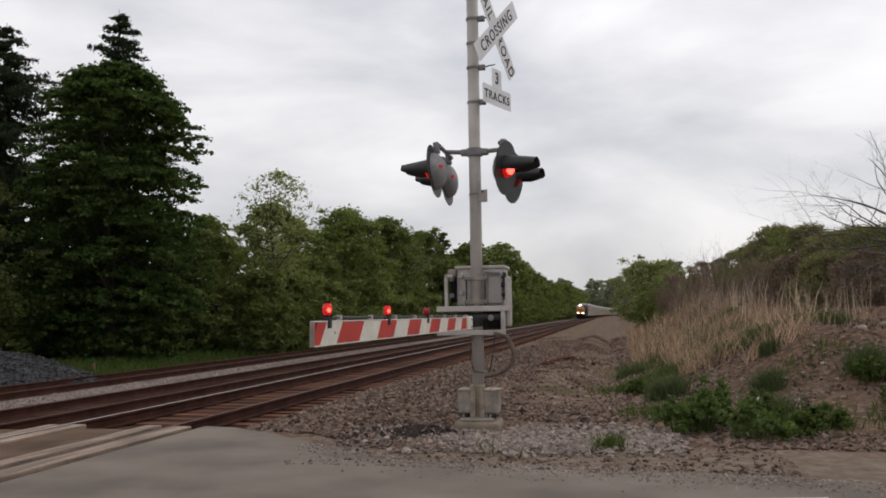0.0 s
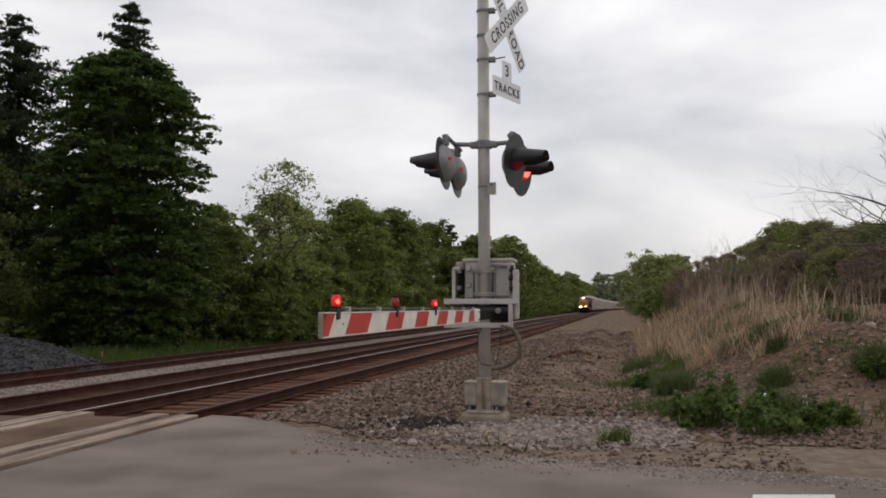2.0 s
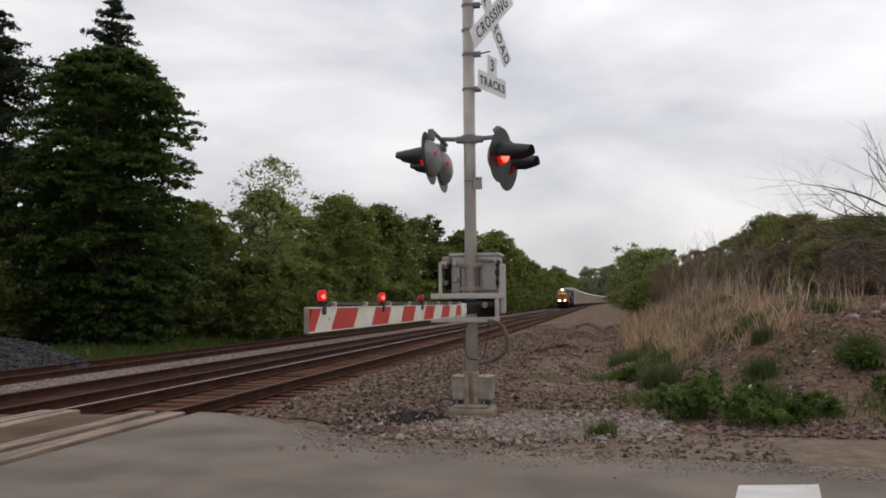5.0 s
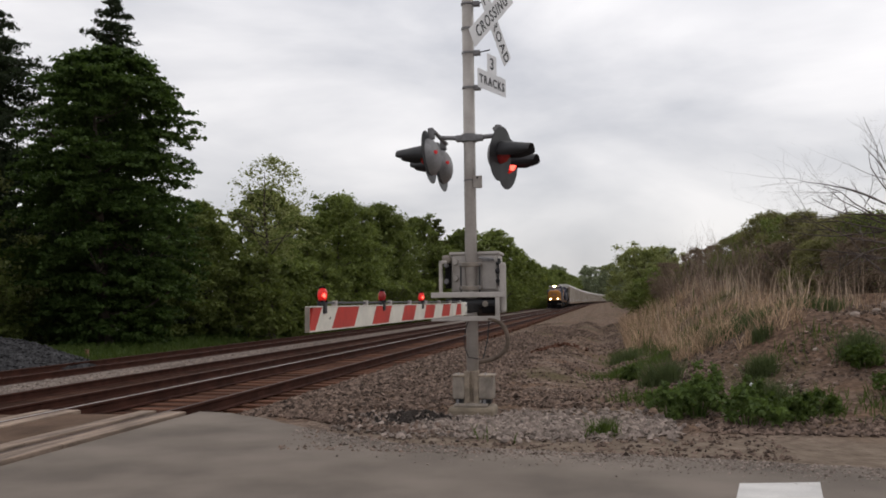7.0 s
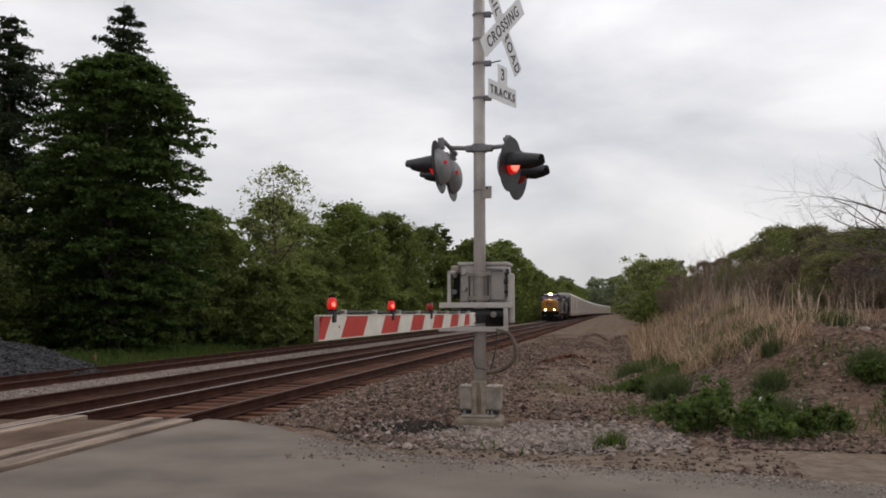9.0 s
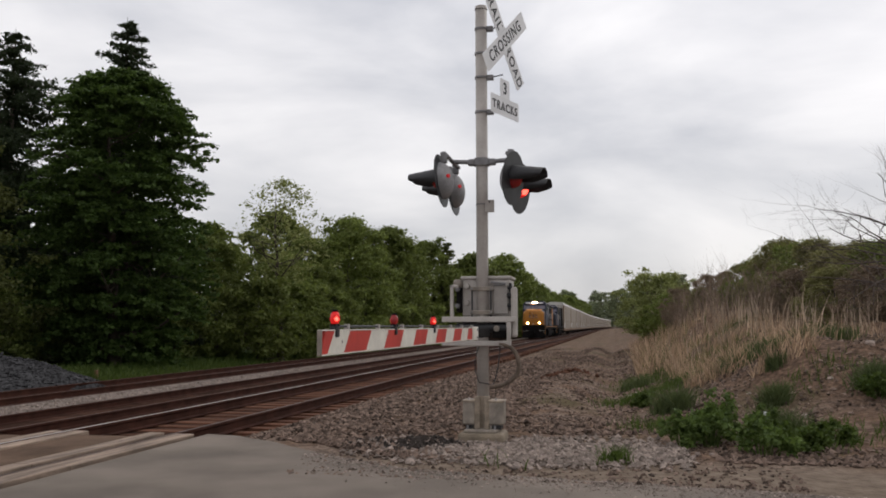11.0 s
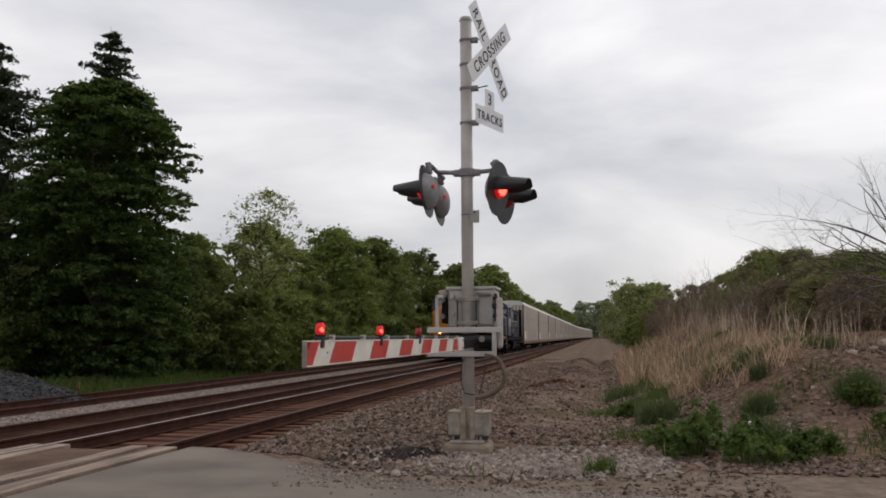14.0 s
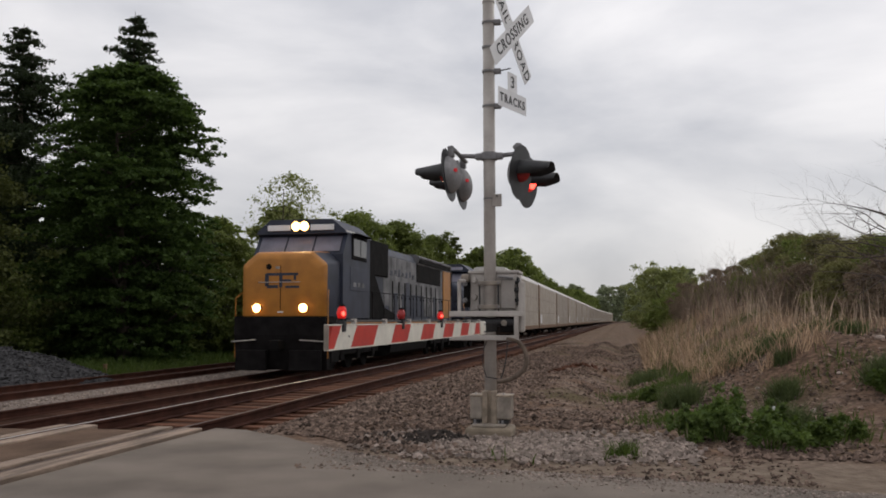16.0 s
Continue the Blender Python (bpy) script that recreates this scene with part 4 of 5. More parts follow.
def build_loco(nose_mat, label, lit, length):
    """A wide-nosed six-axle diesel, nose at y = 0, of the given length over its frame."""
    def back(y):
        return 8 + (y - 8) * (length - 8) / 13.7
    end = length
    o = empty("locomotive", pose(TX, 24.2, TZ), label, "locomotive")
    # underframe, pilot and steps
    part("underframe", bx((-1.5, 0.7, 1.25), (1.5, end, 1.6), 0.03), M_UNDER, o)
    pil = bmesh.new()
    prism(pil, [(-0.15, 1.75), (-0.15, 1.2), (0.05, 0.15), (0.35, 0.15), (0.9, 1.3), (0.9, 1.75)], -1.45, 1.45, "x")
    p = part("pilot", pil, M_UNDER, o, "sooty black pilot and plow")
    part("coupler", bx((-0.14, -0.55, 0.75), (0.14, 0.1, 1.05), 0.04), M_UNDER, p)
    for sx in (-1, 1):
        part("plow_wing", bx((sx * 0.85 - 0.5, -0.28, 0.14), (sx * 0.85 + 0.5, -0.12, 0.75), 0.03), M_UNDER, p)
        part("step_well", bx((sx * 1.32 - 0.17, 0.3, 0.35), (sx * 1.32 + 0.17, 1.0, 1.6), 0.02), M_UNDER, p)
        part("pilot_rail", tb((sx * 1.5, -0.2, 1.0), (sx * 0.7, -0.3, 1.05), 0.015, seg=6), M_SILVER, p)
        part("corner_post", tb((sx * 1.48, 0.0, 0.5), (sx * 1.48, 0.0, 2.3), 0.018, seg=6), M_YELLOW, p)
        part("grab_rail", tb((sx * 1.48, 0.0, 2.3), (sx * 1.15, 1.0, 2.95), 0.018, seg=6), M_YELLOW, p)
    # wide nose, tapered in plan with chamfered shoulders
    nose = bmesh.new()
    def ring(y, w, z0, z1, ch):
        return [nose.verts.new(c) for c in ((-w, y, z0), (w, y, z0), (w, y, z1 - ch), (w - ch * 1.2, y, z1), (-w + ch * 1.2, y, z1), (-w, y, z1 - ch))]
    rings = [ring(0.0, 1.17, 1.74, 3.5, 0.32), ring(0.09, 1.3, 1.70, 3.64, 0.36), ring(0.26, 1.36, 1.70, 3.72, 0.38), ring(1.0, 1.4, 1.70, 3.77, 0.36), ring(1.55, 1.42, 1.70, 3.8, 0.34)]
    for a, b in zip(rings, rings[1:]):
        for i in range(6):
            nose.faces.new((a[i], a[(i + 1) % 6], b[(i + 1) % 6], b[i]))
    nose.faces.new(rings[0][::-1]), nose.faces.new(rings[-1])
    bmesh.ops.recalc_face_normals(nose, faces=nose.faces[:])
    bmesh.ops.bevel(nose, geom=nose.edges[:], offset=0.05, segments=2, affect="EDGES", profile=0.5)
    for fc in nose.faces:
        fc.material_index = 1 if fc.calc_center_median().y > 0.24 and abs(fc.normal.x) > 0.6 else 0
    nz = part("nose", nose, [nose_mat, M_BLUE], o, "dark yellow rounded short hood nose" if lit else "", smooth=True)
    part("nose_door_seam", bx((-0.05, -0.006, 1.85), (-0.03, 0.01, 3.3)), M_UNDER, nz)
    part("nose_grab", tb((-0.75, -0.03, 2.78), (0.6, -0.03, 2.78), 0.012, seg=6), M_SILVER, nz)
    if lit:
        for lo, hi in (((-0.48, 2.98), (0.52, 3.06)), ((-0.54, 2.66), (-0.42, 3.04)), ((-0.48, 2.60), (-0.12, 2.69)), ((-0.08, 2.62), (0.02, 2.98)), ((0.0, 2.80), (0.3, 2.86)), ((0.12, 2.60), (0.56, 2.67)), ((0.38, 2.84), (0.46, 2.98))):
            part("emblem_bar", bx((lo[0], -0.012, lo[1]), (hi[0], 0.004, hi[1])), M_BLUE, nz)
        part("bell_hole", tb((-0.42, -0.02, 3.25), (-0.42, 0.04, 3.25), 0.09, seg=14), M_UNDER, nz)
        part("nose_latch", bx((-0.2, -0.02, 3.18), (-0.08, 0.0, 3.26)), M_SILVER_DIRTY, nz)
        part("lower_plate", bx((-0.12, -0.02, 1.86), (0.06, 0.0, 1.9)), M_WHITE_SIGN, nz)
    for sx in (-0.74, 0.74):
        dl = part("ditch_light", tb((sx, -0.14, 2.0), (sx, 0.03, 2.0), 0.115, seg=16), M_UNDER, o)
        part("ditch_lens", tb((sx, -0.16, 2.0), (sx, -0.142, 2.0), 0.075, seg=16), M_LAMP if lit else M_GLASS, dl, "lit round lamp" if lit else "")
        if lit:
            # added disc, the halo round the ditch light
            part("lamp_reflector", tb((sx, -0.15, 2.0), (sx, -0.141, 2.0), 0.135, seg=20), M_HALO, dl)
    # cab
    cab = bmesh.new()
    prism(cab, [(1.3, 1.7), (1.3, 3.72), (1.75, 4.36), (1.7, 4.42), (4.2, 4.42), (4.2, 1.7)], -1.5, 1.5, "x")
    cb = part("cab", cab, M_BLUE, o, "dark blue cab")
    roof = bmesh.new()
    prism(roof, [(-1.53, 4.4), (-1.45, 4.52), (-1.05, 4.86), (1.05, 4.86), (1.45, 4.52), (1.53, 4.4)], 1.52, 4.3, "y")
    part("cab_roof", roof, M_BLUE, cb)
    for a, b in ((-1.36, -0.5), (-0.44, 0.44), (0.5, 1.36)):
        w = bmesh.new()
        q = [w.verts.new(c) for c in ((a, 1.375, 3.80), (b, 1.375, 3.80), (b, 1.72, 4.30), (a, 1.72, 4.30))]
        w.faces.new(q)
        bmesh.ops.solidify(w, geom=w.faces[:], thickness=-0.02)
        ob = part("windshield", w, M_GLASS, cb, "slanted windshield pane with sky reflection in its grey")
        ob.matrix_basis = pose(0, -0.05, 0.012)
    for a, b in ((-1.12, -0.34), (0.34, 1.12)):
        part("number_board", bx((a, 1.46, 4.5), (b, 1.52, 4.68), 0.01), M_WHITE_SIGN if lit else M_GLASS, cb, "pale number board")
    hl = part("headlight", bx((-0.3, 1.44, 4.48), (0.3, 1.6, 4.78), 0.04), M_UNDER, cb)
    for sx in (-0.14, 0.14):
        part("headlight_lens", tb((sx, 1.415, 4.63), (sx, 1.44, 4.63), 0.078, seg=16), M_LAMP if lit else M_GLASS, hl, "lit round headlight" if lit else "")
        if lit:
            # added disc, the halo round the headlight
            part("lamp_reflector", tb((sx, 1.425, 4.63), (sx, 1.442, 4.63), 0.15, seg=20), M_HALO, hl)
    for sx in (-1, 1):
        a, b = sorted((sx * 1.49, sx * 1.53))
        wf = part("side_window", bx((a, 2.15, 3.6), (b, 3.75, 4.38), 0.02), M_UNDER, cb)
        for y0, y1 in ((2.25, 2.95), (3.03, 3.65)):
            part("window_pane", bx((sx * 1.535 - 0.01, y0, 3.72), (sx * 1.535 + 0.01, y1, 4.28)), M_GLASS_DARK, wf)
        part("side_panel", bx((sx * 1.505 - 0.01, 2.0, 2.6), (sx * 1.505 + 0.01, 3.9, 3.35), 0.01), M_BLUE if lit else M_RACK, cb)
        part("window_visor", bx((sx * 1.6 - 0.12, 2.1, 4.4), (sx * 1.6 + 0.12, 3.8, 4.44), 0.01), M_UNDER, cb)
    # long hood with doors, grilles and radiators
    hood = bmesh.new()
    prism(hood, [(-0.98, 1.6), (-0.98, 4.2), (-0.8, 4.5), (0.8, 4.5), (0.98, 4.2), (0.98, 1.6)], 4.2, end - 0.4, "y")
    hd = part("long_hood", hood, M_BLUE, o, "faded dark blue long hood")
    for sx in (-1, 1):
        part("upper_side_sheet", bx((sx * 0.975 - 0.012, 7.7, 2.2), (sx * 0.975 + 0.012, back(18.9), 4.18)), M_BLUEGREY, hd, "light grey hood side, weathering and sheen in one colour")
        part("rear_grille", bx((sx * 0.99 - 0.03, back(20.9), 2.9), (sx * 0.99 + 0.03, end - 0.42, 4.3), 0.01), M_UNDER, hd)
    rnd = random.Random(3)
    for sx in (-1, 1):
        a, b = sorted((sx * 0.97, sx * 1.0))
        y = 8.6
        while y < back(18.4):
            part("hood_door", bx((a, y, 1.8), (b, y + 0.62, 2.75 + 0.5 * (rnd.random() < 0.3)), 0.012), M_BLUE if rnd.random() < 0.85 else M_BLUEGREY, hd)
            part("door_latch", bx((sx * 1.01 - 0.012, y + 0.5, 2.5), (sx * 1.01 + 0.012, y + 0.55, 2.62)), M_UNDER, hd)
            y += 0.68
        y = 8.0
        while y < back(13.0) - 0.8:
            part("upper_door", bx((a, y, 3.45), (b, y + 0.8, 4.15), 0.012), M_BLUEGREY, hd)
            y += 0.86
        part("dark_grille", bx((sx * 0.99 - 0.03, back(13.2), 3.35), (sx * 0.99 + 0.03, back(18.3), 4.22), 0.01), M_UNDER, hd, "black radiator grille")
        part("dark_grille", bx((sx * 0.96 - 0.1, 5.2, 3.3), (sx * 0.96 + 0.1, 8.2, 4.6), 0.03), M_UNDER, hd, "black air intake grille")
        eb = bmesh.new()
        prism(eb, [(4.25, 1.65), (4.25, 3.4), (5.0, 3.35), (6.4, 2.1), (7.8, 1.9), (7.8, 1.65)], *sorted((sx * 0.99, sx * 1.42)), "x")
        part("equipment_box", eb, M_UNDER, hd, "black slanted equipment box")
        part("yellow_panel" if lit else "side_panel", bx((sx * 0.99 - 0.035, back(19.0), 1.75), (sx * 0.99 + 0.035, back(20.85), 4.3), 0.015), M_YELLOW if lit else M_BLUE, hd, "dark yellow panel at the hood end" if lit else "")
        part("walkway", bx((sx * 1.25 - 0.27, 4.2, 1.58), (sx * 1.25 + 0.27, end, 1.64)), M_UNDER, o)
        part("walkway_edge", bx((sx * 1.525 - 0.006, 1.0, 1.52), (sx * 1.525 + 0.006, end, 1.6)), M_YELLOW if lit else M_UNDER, o)
        hr = part("handrail", tb((sx * 1.48, 4.5, 2.62), (sx * 1.48, end - 0.1, 2.62), 0.014, seg=6), M_UNDER, o)
        for y in np.arange(4.6, end, 1.5):
            part("rail_post", tb((sx * 1.48, y, 1.62), (sx * 1.48, y, 2.62), 0.012, seg=6), M_UNDER, hr)
    rad = bmesh.new()
    prism(rad, [(-1.02, 4.15), (-1.12, 4.5), (-0.9, 4.6), (0.9, 4.6), (1.12, 4.5), (1.02, 4.15)], back(13.2), back(20.8), "y")
    part("radiator_housing", rad, M_BLUEGREY, hd, "flared grey radiator housing")
    for sx in (-1, 1):
        part("radiator_screen", bx((sx * 1.07 - 0.03, back(13.4), 4.22), (sx * 1.07 + 0.03, back(20.5), 4.48)), M_UNDER, hd)
    for y in (5.2, 9.8, 11.2):
        part("exhaust_hatch", bx((-0.5, y, 4.48), (0.5, y + 0.9, 4.64), 0.05), M_UNDER, hd)
    # hood lettering as plain bars, door gaps and painted sheen along the side
    for sx in (-1, 1):
        for k in range(7):
            y = back(8.7 + 0.62 * k)
            part("lettering_bar", bx((sx * 0.992 - 0.012, y, 3.42 + 0.06 * (k % 2)), (sx * 0.992 + 0.012, y + 0.34, 3.62 + 0.05 * (k % 3))), M_BLUE, hd)
        for k in range(9):
            y = back(9.0 + 1.02 * k)
            part("door_gap", bx((sx * 0.996 - 0.012, y, 1.8), (sx * 0.996 + 0.012, y + 0.14, 3.2)), M_UNDER, hd)
        for k in range(3):
            part("number_bar", bx((sx * 1.515 - 0.008, 2.3 + 0.45 * k, 2.72), (sx * 1.515 + 0.008, 2.6 + 0.45 * k, 2.86)), M_BLUEGREY, cb)
        # pale strip paints the sheen on the cab roof edge
        part("roof_edge_sheen", bx((sx * 1.44 - 0.06, 1.6, 4.44), (sx * 1.44 + 0.06, 4.25, 4.5), 0.01), M_RACK_ROOF, cb, "pale strip of painted sheen along the cab roof edge")
        part("end_ladder", bx((sx * 0.7 - 0.2, end - 0.4, 1.7), (sx * 0.7 + 0.2, end - 0.34, 4.0), 0.01), M_UNDER, hd)
    for y in (back(14.6), back(17.0), back(19.3)):
        part("radiator_fan", tb((0, y, 4.58), (0, y, 4.68), 0.62, seg=20), M_UNDER, hd)
    part("air_horn", bx((-0.2, 4.4, 4.5), (0.2, 4.8, 4.78), 0.04), M_UNDER, hd)
    tank = bmesh.new()
    prism(tank, [(-1.25, 1.2), (-1.4, 0.95), (-1.3, 0.4), (-1.0, 0.25), (1.0, 0.25), (1.3, 0.4), (1.4, 0.95), (1.25, 1.2)], 7.6, end - 8.0, "y")
    part("fuel_tank", tank, M_UNDER, o)
    truck_parts(o, 4.0, (-1.75, 0, 1.75))
    truck_parts(o, end - 3.8, (-1.75, 0, 1.75))
    return o


RACK = 24.75


def build_autorack():
    """A covered car carrier. Origin at mid-length, on the rail."""
    o = empty("autorack_car", pose(TX, 80, TZ), "pale galvanised covered autorack freight car", "freight car", "autorack cars in the train")
    h = RACK / 2
    prof = [(-1.47, 0.95), (-1.47, 5.3), (-1.36, 5.58), (-1.05, 5.76), (0, 5.82), (1.05, 5.76), (1.36, 5.58), (1.47, 5.3), (1.47, 0.95)]
    bm = bmesh.new()
    prism(bm, prof, -h + 0.25, h - 0.25, "y")
    body = part("body", bm, M_RACK, o)
    rf = bmesh.new()
    prism(rf, [(-1.49, 5.28), (-1.38, 5.59), (-1.06, 5.78), (0, 5.84), (1.06, 5.78), (1.38, 5.59), (1.49, 5.28), (1.44, 5.25), (-1.44, 5.25)], -h + 0.2, h - 0.2, "y")
    part("roof", rf, M_RACK_ROOF, o, "pale rounded sheet roof")
    for sx in (-1, 1):
        a, b = sorted((sx * 1.47, sx * 1.5))
        part("side_sill", bx((sx * 1.46 - 0.06, -h + 0.1, 0.78), (sx * 1.46 + 0.06, h - 0.1, 1.12), 0.01), M_RACK_POST, o)
        for k in range(14):
            y = -h + 0.5 + k * (RACK - 1.0) / 13
            part("rib", bx((a, y - 0.05, 1.12), (b, y + 0.05, 5.27)), M_RACK, o)
        for z in (2.45, 3.85):
            part("panel_seam", bx((sx * 1.473 - 0.006, -h + 0.3, z - 0.035), (sx * 1.473 + 0.006, h - 0.3, z + 0.035)), M_SILVER_DIRTY, o)
        for e in (-1, 1):
            part("end_post", bx((sx * 1.46 - 0.06, e * (h - 0.2) - 0.14, 0.8), (sx * 1.46 + 0.06, e * (h - 0.2) + 0.14, 5.35), 0.01), M_RACK_POST, o, "ochre rusty end post")
        part("placard", bx((sx * 1.515 - 0.006, -h + 1.3, 1.35), (sx * 1.515 + 0.006, -h + 3.0, 2.2)), M_WHITE_SIGN, o, "pale blank placard")
    for e in (-1, 1):
        y = e * (h - 0.2)
        part("end_door", bx((-1.2, y - 0.06, 1.1), (1.2, y + 0.06, 4.75)), M_UNDER, o, "dark folded end door")
        for k in range(7):
            u = -1.2 + k * 0.4
            part("end_rib", bx((u - 0.06, y - 0.09, 4.7), (u + 0.06, y + 0.09, 5.65)), M_RACK_ROOF, o)
        part("coupler", bx((-0.13, e * h - 0.5 * (e < 0) , 0.75), (0.13, e * h + 0.5 * (e > 0), 1.0), 0.03), M_UNDER, o)
    part("underframe", bx((-1.1, -h + 0.2, 0.65), (1.1, h - 0.2, 0.95)), M_UNDER, o)
    truck_parts(o, -h + 3.0, (-0.9, 0.9))
    truck_parts(o, h - 3.0, (-0.9, 0.9))
    return o


# ---- plants ----
def leaves_of(centres, radii, per, size, rng, flat=0.55, long=1.6, squash=0.55):
    """Many small folded leaves around clump centres: verts and faces."""
    c = np.repeat(np.asarray(centres, float), per, 0)
    r = np.repeat(np.asarray(radii, float), per)
    n = len(c)
    d = rng.normal(0, 1, (n, 3))
    d /= np.linalg.norm(d, axis=1)[:, None]
    p = c + d * (r * np.minimum(1.0, np.abs(rng.normal(0.35, 0.42, n))))[:, None] * np.array((1.2, 1.2, squash))
    up = rng.normal(0, 1, (n, 3)) + d * 0.6 + np.array((0, 0, flat))
    up /= np.linalg.norm(up, axis=1)[:, None]
    t = np.cross(up, rng.normal(0, 1, (n, 3)))
    t /= np.linalg.norm(t, axis=1)[:, None]
    b = np.cross(up, t)
    s = (size * rng.uniform(0.6, 1.35, n))[:, None]
    v = np.stack([p - t * s * long / 2, p + b * s / 2 + up * s * 0.12, p + t * s * long / 2, p - b * s / 2 + up * s * 0.12], 1).reshape(-1, 3)
    f = np.arange(4 * n).reshape(-1, 4)
    return v, f


def leaf_mesh(name, v, f, material):
    me = bpy.data.meshes.new(name)
    me.vertices.add(len(v)), me.loops.add(f.size), me.polygons.add(len(f))
    me.vertices.foreach_set("co", np.asarray(v, np.float32).ravel())
    me.loops.foreach_set("vertex_index", np.asarray(f, np.int32).ravel())
    me.polygons.foreach_set("loop_start", np.arange(0, f.size, 4, dtype=np.int32))
    me.materials.append(material)
    me.update(), me.validate()
    return me


def limbs_of(rng, h, w, bare, count, r0):
    """Trunk and limbs as one tapered mesh: verts, faces, and the limb tips."""
    verts, faces, tips = [], [], []

    def add(pts, rs, seg):
        v, f = sweep(pts, rs, seg)
        o = len(verts)
        verts.extend(v)
        faces.extend([tuple(o + i for i in q) for q in f])
    lean = Vector((rng.normal(0, 0.03) * h, rng.normal(0, 0.03) * h, 0))
    trunk = [Vector((rng.normal(0, 0.012) * h * k, rng.normal(0, 0.012) * h * k, 0)) + lean * k + Vector((0, 0, h * 0.92 * k - 0.15)) for k in np.linspace(0, 1, 9)]
    add(trunk, [r0 * (1 - 0.93 * k) * (1.35 if k == 0 else 1) for k in np.linspace(0, 1, 9)], 9)
    for i in range(count):
        k = bare + (0.95 - bare) * (i + rng.random()) / count
        a = i * 2.4 + rng.normal(0, 0.4)
        base = trunk[min(7, int(k * 8))].lerp(trunk[min(8, int(k * 8) + 1)], (k * 8) % 1)
        reach = w * 0.5 * (0.35 + 0.75 * math.sin(min(1, (1 - k) * 1.35 + 0.12) * 1.57)) * rng.uniform(0.75, 1.1)
        lift = reach * rng.uniform(0.35, 0.95)
        e = base + Vector((math.cos(a) * reach, math.sin(a) * reach, lift))
        m = base.lerp(e, 0.5) + Vector((rng.normal(0, 0.08), rng.normal(0, 0.08), -0.12)) * reach
        rr = r0 * (1 - 0.9 * k) * 0.55
        add([base, m, e], [rr, rr * 0.6, rr * 0.15], 6)
        tips.append((m, e))
        for j in range(3):
            q = m.lerp(e, rng.uniform(0, 0.7))
            e2 = q + Vector((rng.normal(0, 0.4), rng.normal(0, 0.4), rng.uniform(0.1, 0.6))) * reach * 0.6
            add([q, q.lerp(e2, 0.5) + Vector((0, 0, -0.03 * reach)), e2], [rr * 0.4, rr * 0.25, rr * 0.07], 5)
            tips.append((q, e2))
    return verts, faces, tips


def broadleaf(label, h, w, seed, material, clumps=150, per=90, leaf=0.17, low=0.12, shape=0.6, r0=None, group="", category="tree", sparse=False, squash=0.65):
    """A broad-leaved tree: trunk, limbs and an uneven crown of leaf clumps."""
    rng = np.random.default_rng(seed)
    o = empty("tree", pose(0, 0, 0), label, category, group)
    v, f, tips = limbs_of(rng, h, w * 0.8, low + 0.06, 15, r0 or 0.018 * h + 0.04)
    piece("trunk", mesh_of("trunk", v, f, M_BARK, True), o)
    cen, rad = [], []
    while len(cen) < clumps:
        k = rng.random()
        z = h * (low + (1 - low) * k)
        prof = (math.sin(math.pi * min(1, max(0.0, k)) ** shape)) ** 0.62
        a = rng.uniform(0, 6.283)
        lump = 1 + 0.5 * noise.noise((math.cos(a) * 2.1 + seed, math.sin(a) * 2.1, z / h * 6.5))
        inner = rng.random() < 0.3
        cr = w * rng.uniform(0.05, 0.12) * (1.4 if inner else 1.0)
        rr = w / 2 * prof * lump * (rng.uniform(0.05, 0.7) if inner or sparse and rng.random() < 0.5 else rng.uniform(0.72, 1.0))
        cen.append((math.cos(a) * rr, math.sin(a) * rr, min(z, h - cr * 0.4)))
        rad.append(cr)
    for q, e in tips:
        cen.append(tuple(e)), rad.append(w * 0.07)
    lv, lf = leaves_of(cen, rad, per, leaf, rng, flat=1.1, squash=squash)
    piece("crown", leaf_mesh("crown", lv, lf, material), o)
    return o


def bough_tree(label, h, w, seed, material, outline, boughs=330, per=34, leaf=0.12, low=0.03, r0=0.28):
    """A large dense tree whose crown is made of many spreading boughs with lit tops and shadowed gaps.
    outline: (height share, width share) of the crown, from the ground up."""
    rng = np.random.default_rng(seed)
    o = empty("tree", pose(0, 0, 0), label, "tree")
    v, f, _ = limbs_of(rng, h, w * 0.6, low + 0.08, 22, r0)
    piece("trunk", mesh_of("trunk", v, f, M_BARK, True), o)
    ks, ws = [q[0] for q in outline], [q[1] for q in outline]
    cen, rad = [], []
    for b in range(boughs):
        k = low + (0.985 - low) * rng.random() ** 0.92
        a = b * 2.39996 + rng.normal(0, 0.25)
        wide = w / 2 * float(np.interp(k, ks, ws)) * (1 + 0.16 * noise.noise((math.cos(a) * 1.7 + seed, math.sin(a) * 1.7, k * 7.0)))
        tip = wide * rng.uniform(0.8, 1.06)
        start = wide * rng.uniform(0.15, 0.55)
        spread = rng.uniform(0.28, 0.5)
        lift, sag = rng.uniform(-0.02, 0.2), rng.uniform(0.18, 0.42)
        n = 9
        for j in range(n):
            u = (j + 0.5) / n
            r = start + (tip - start) * u
            side = rng.normal(0, spread * (1.1 - 0.6 * u))
            z = h * k + lift * (tip - start) * u - sag * u * u * (tip - start) + rng.normal(0, 0.06)
            cen.append((math.cos(a) * r - math.sin(a) * side, math.sin(a) * r + math.cos(a) * side, min(z, h)))
            rad.append(rng.uniform(0.26, 0.46) * (1.15 - 0.5 * u))
    lv, lf = leaves_of(cen, rad, per, leaf, rng, flat=1.6, long=1.25, squash=0.42)
    piece("crown", leaf_mesh("crown", lv, lf, material), o)
    return o


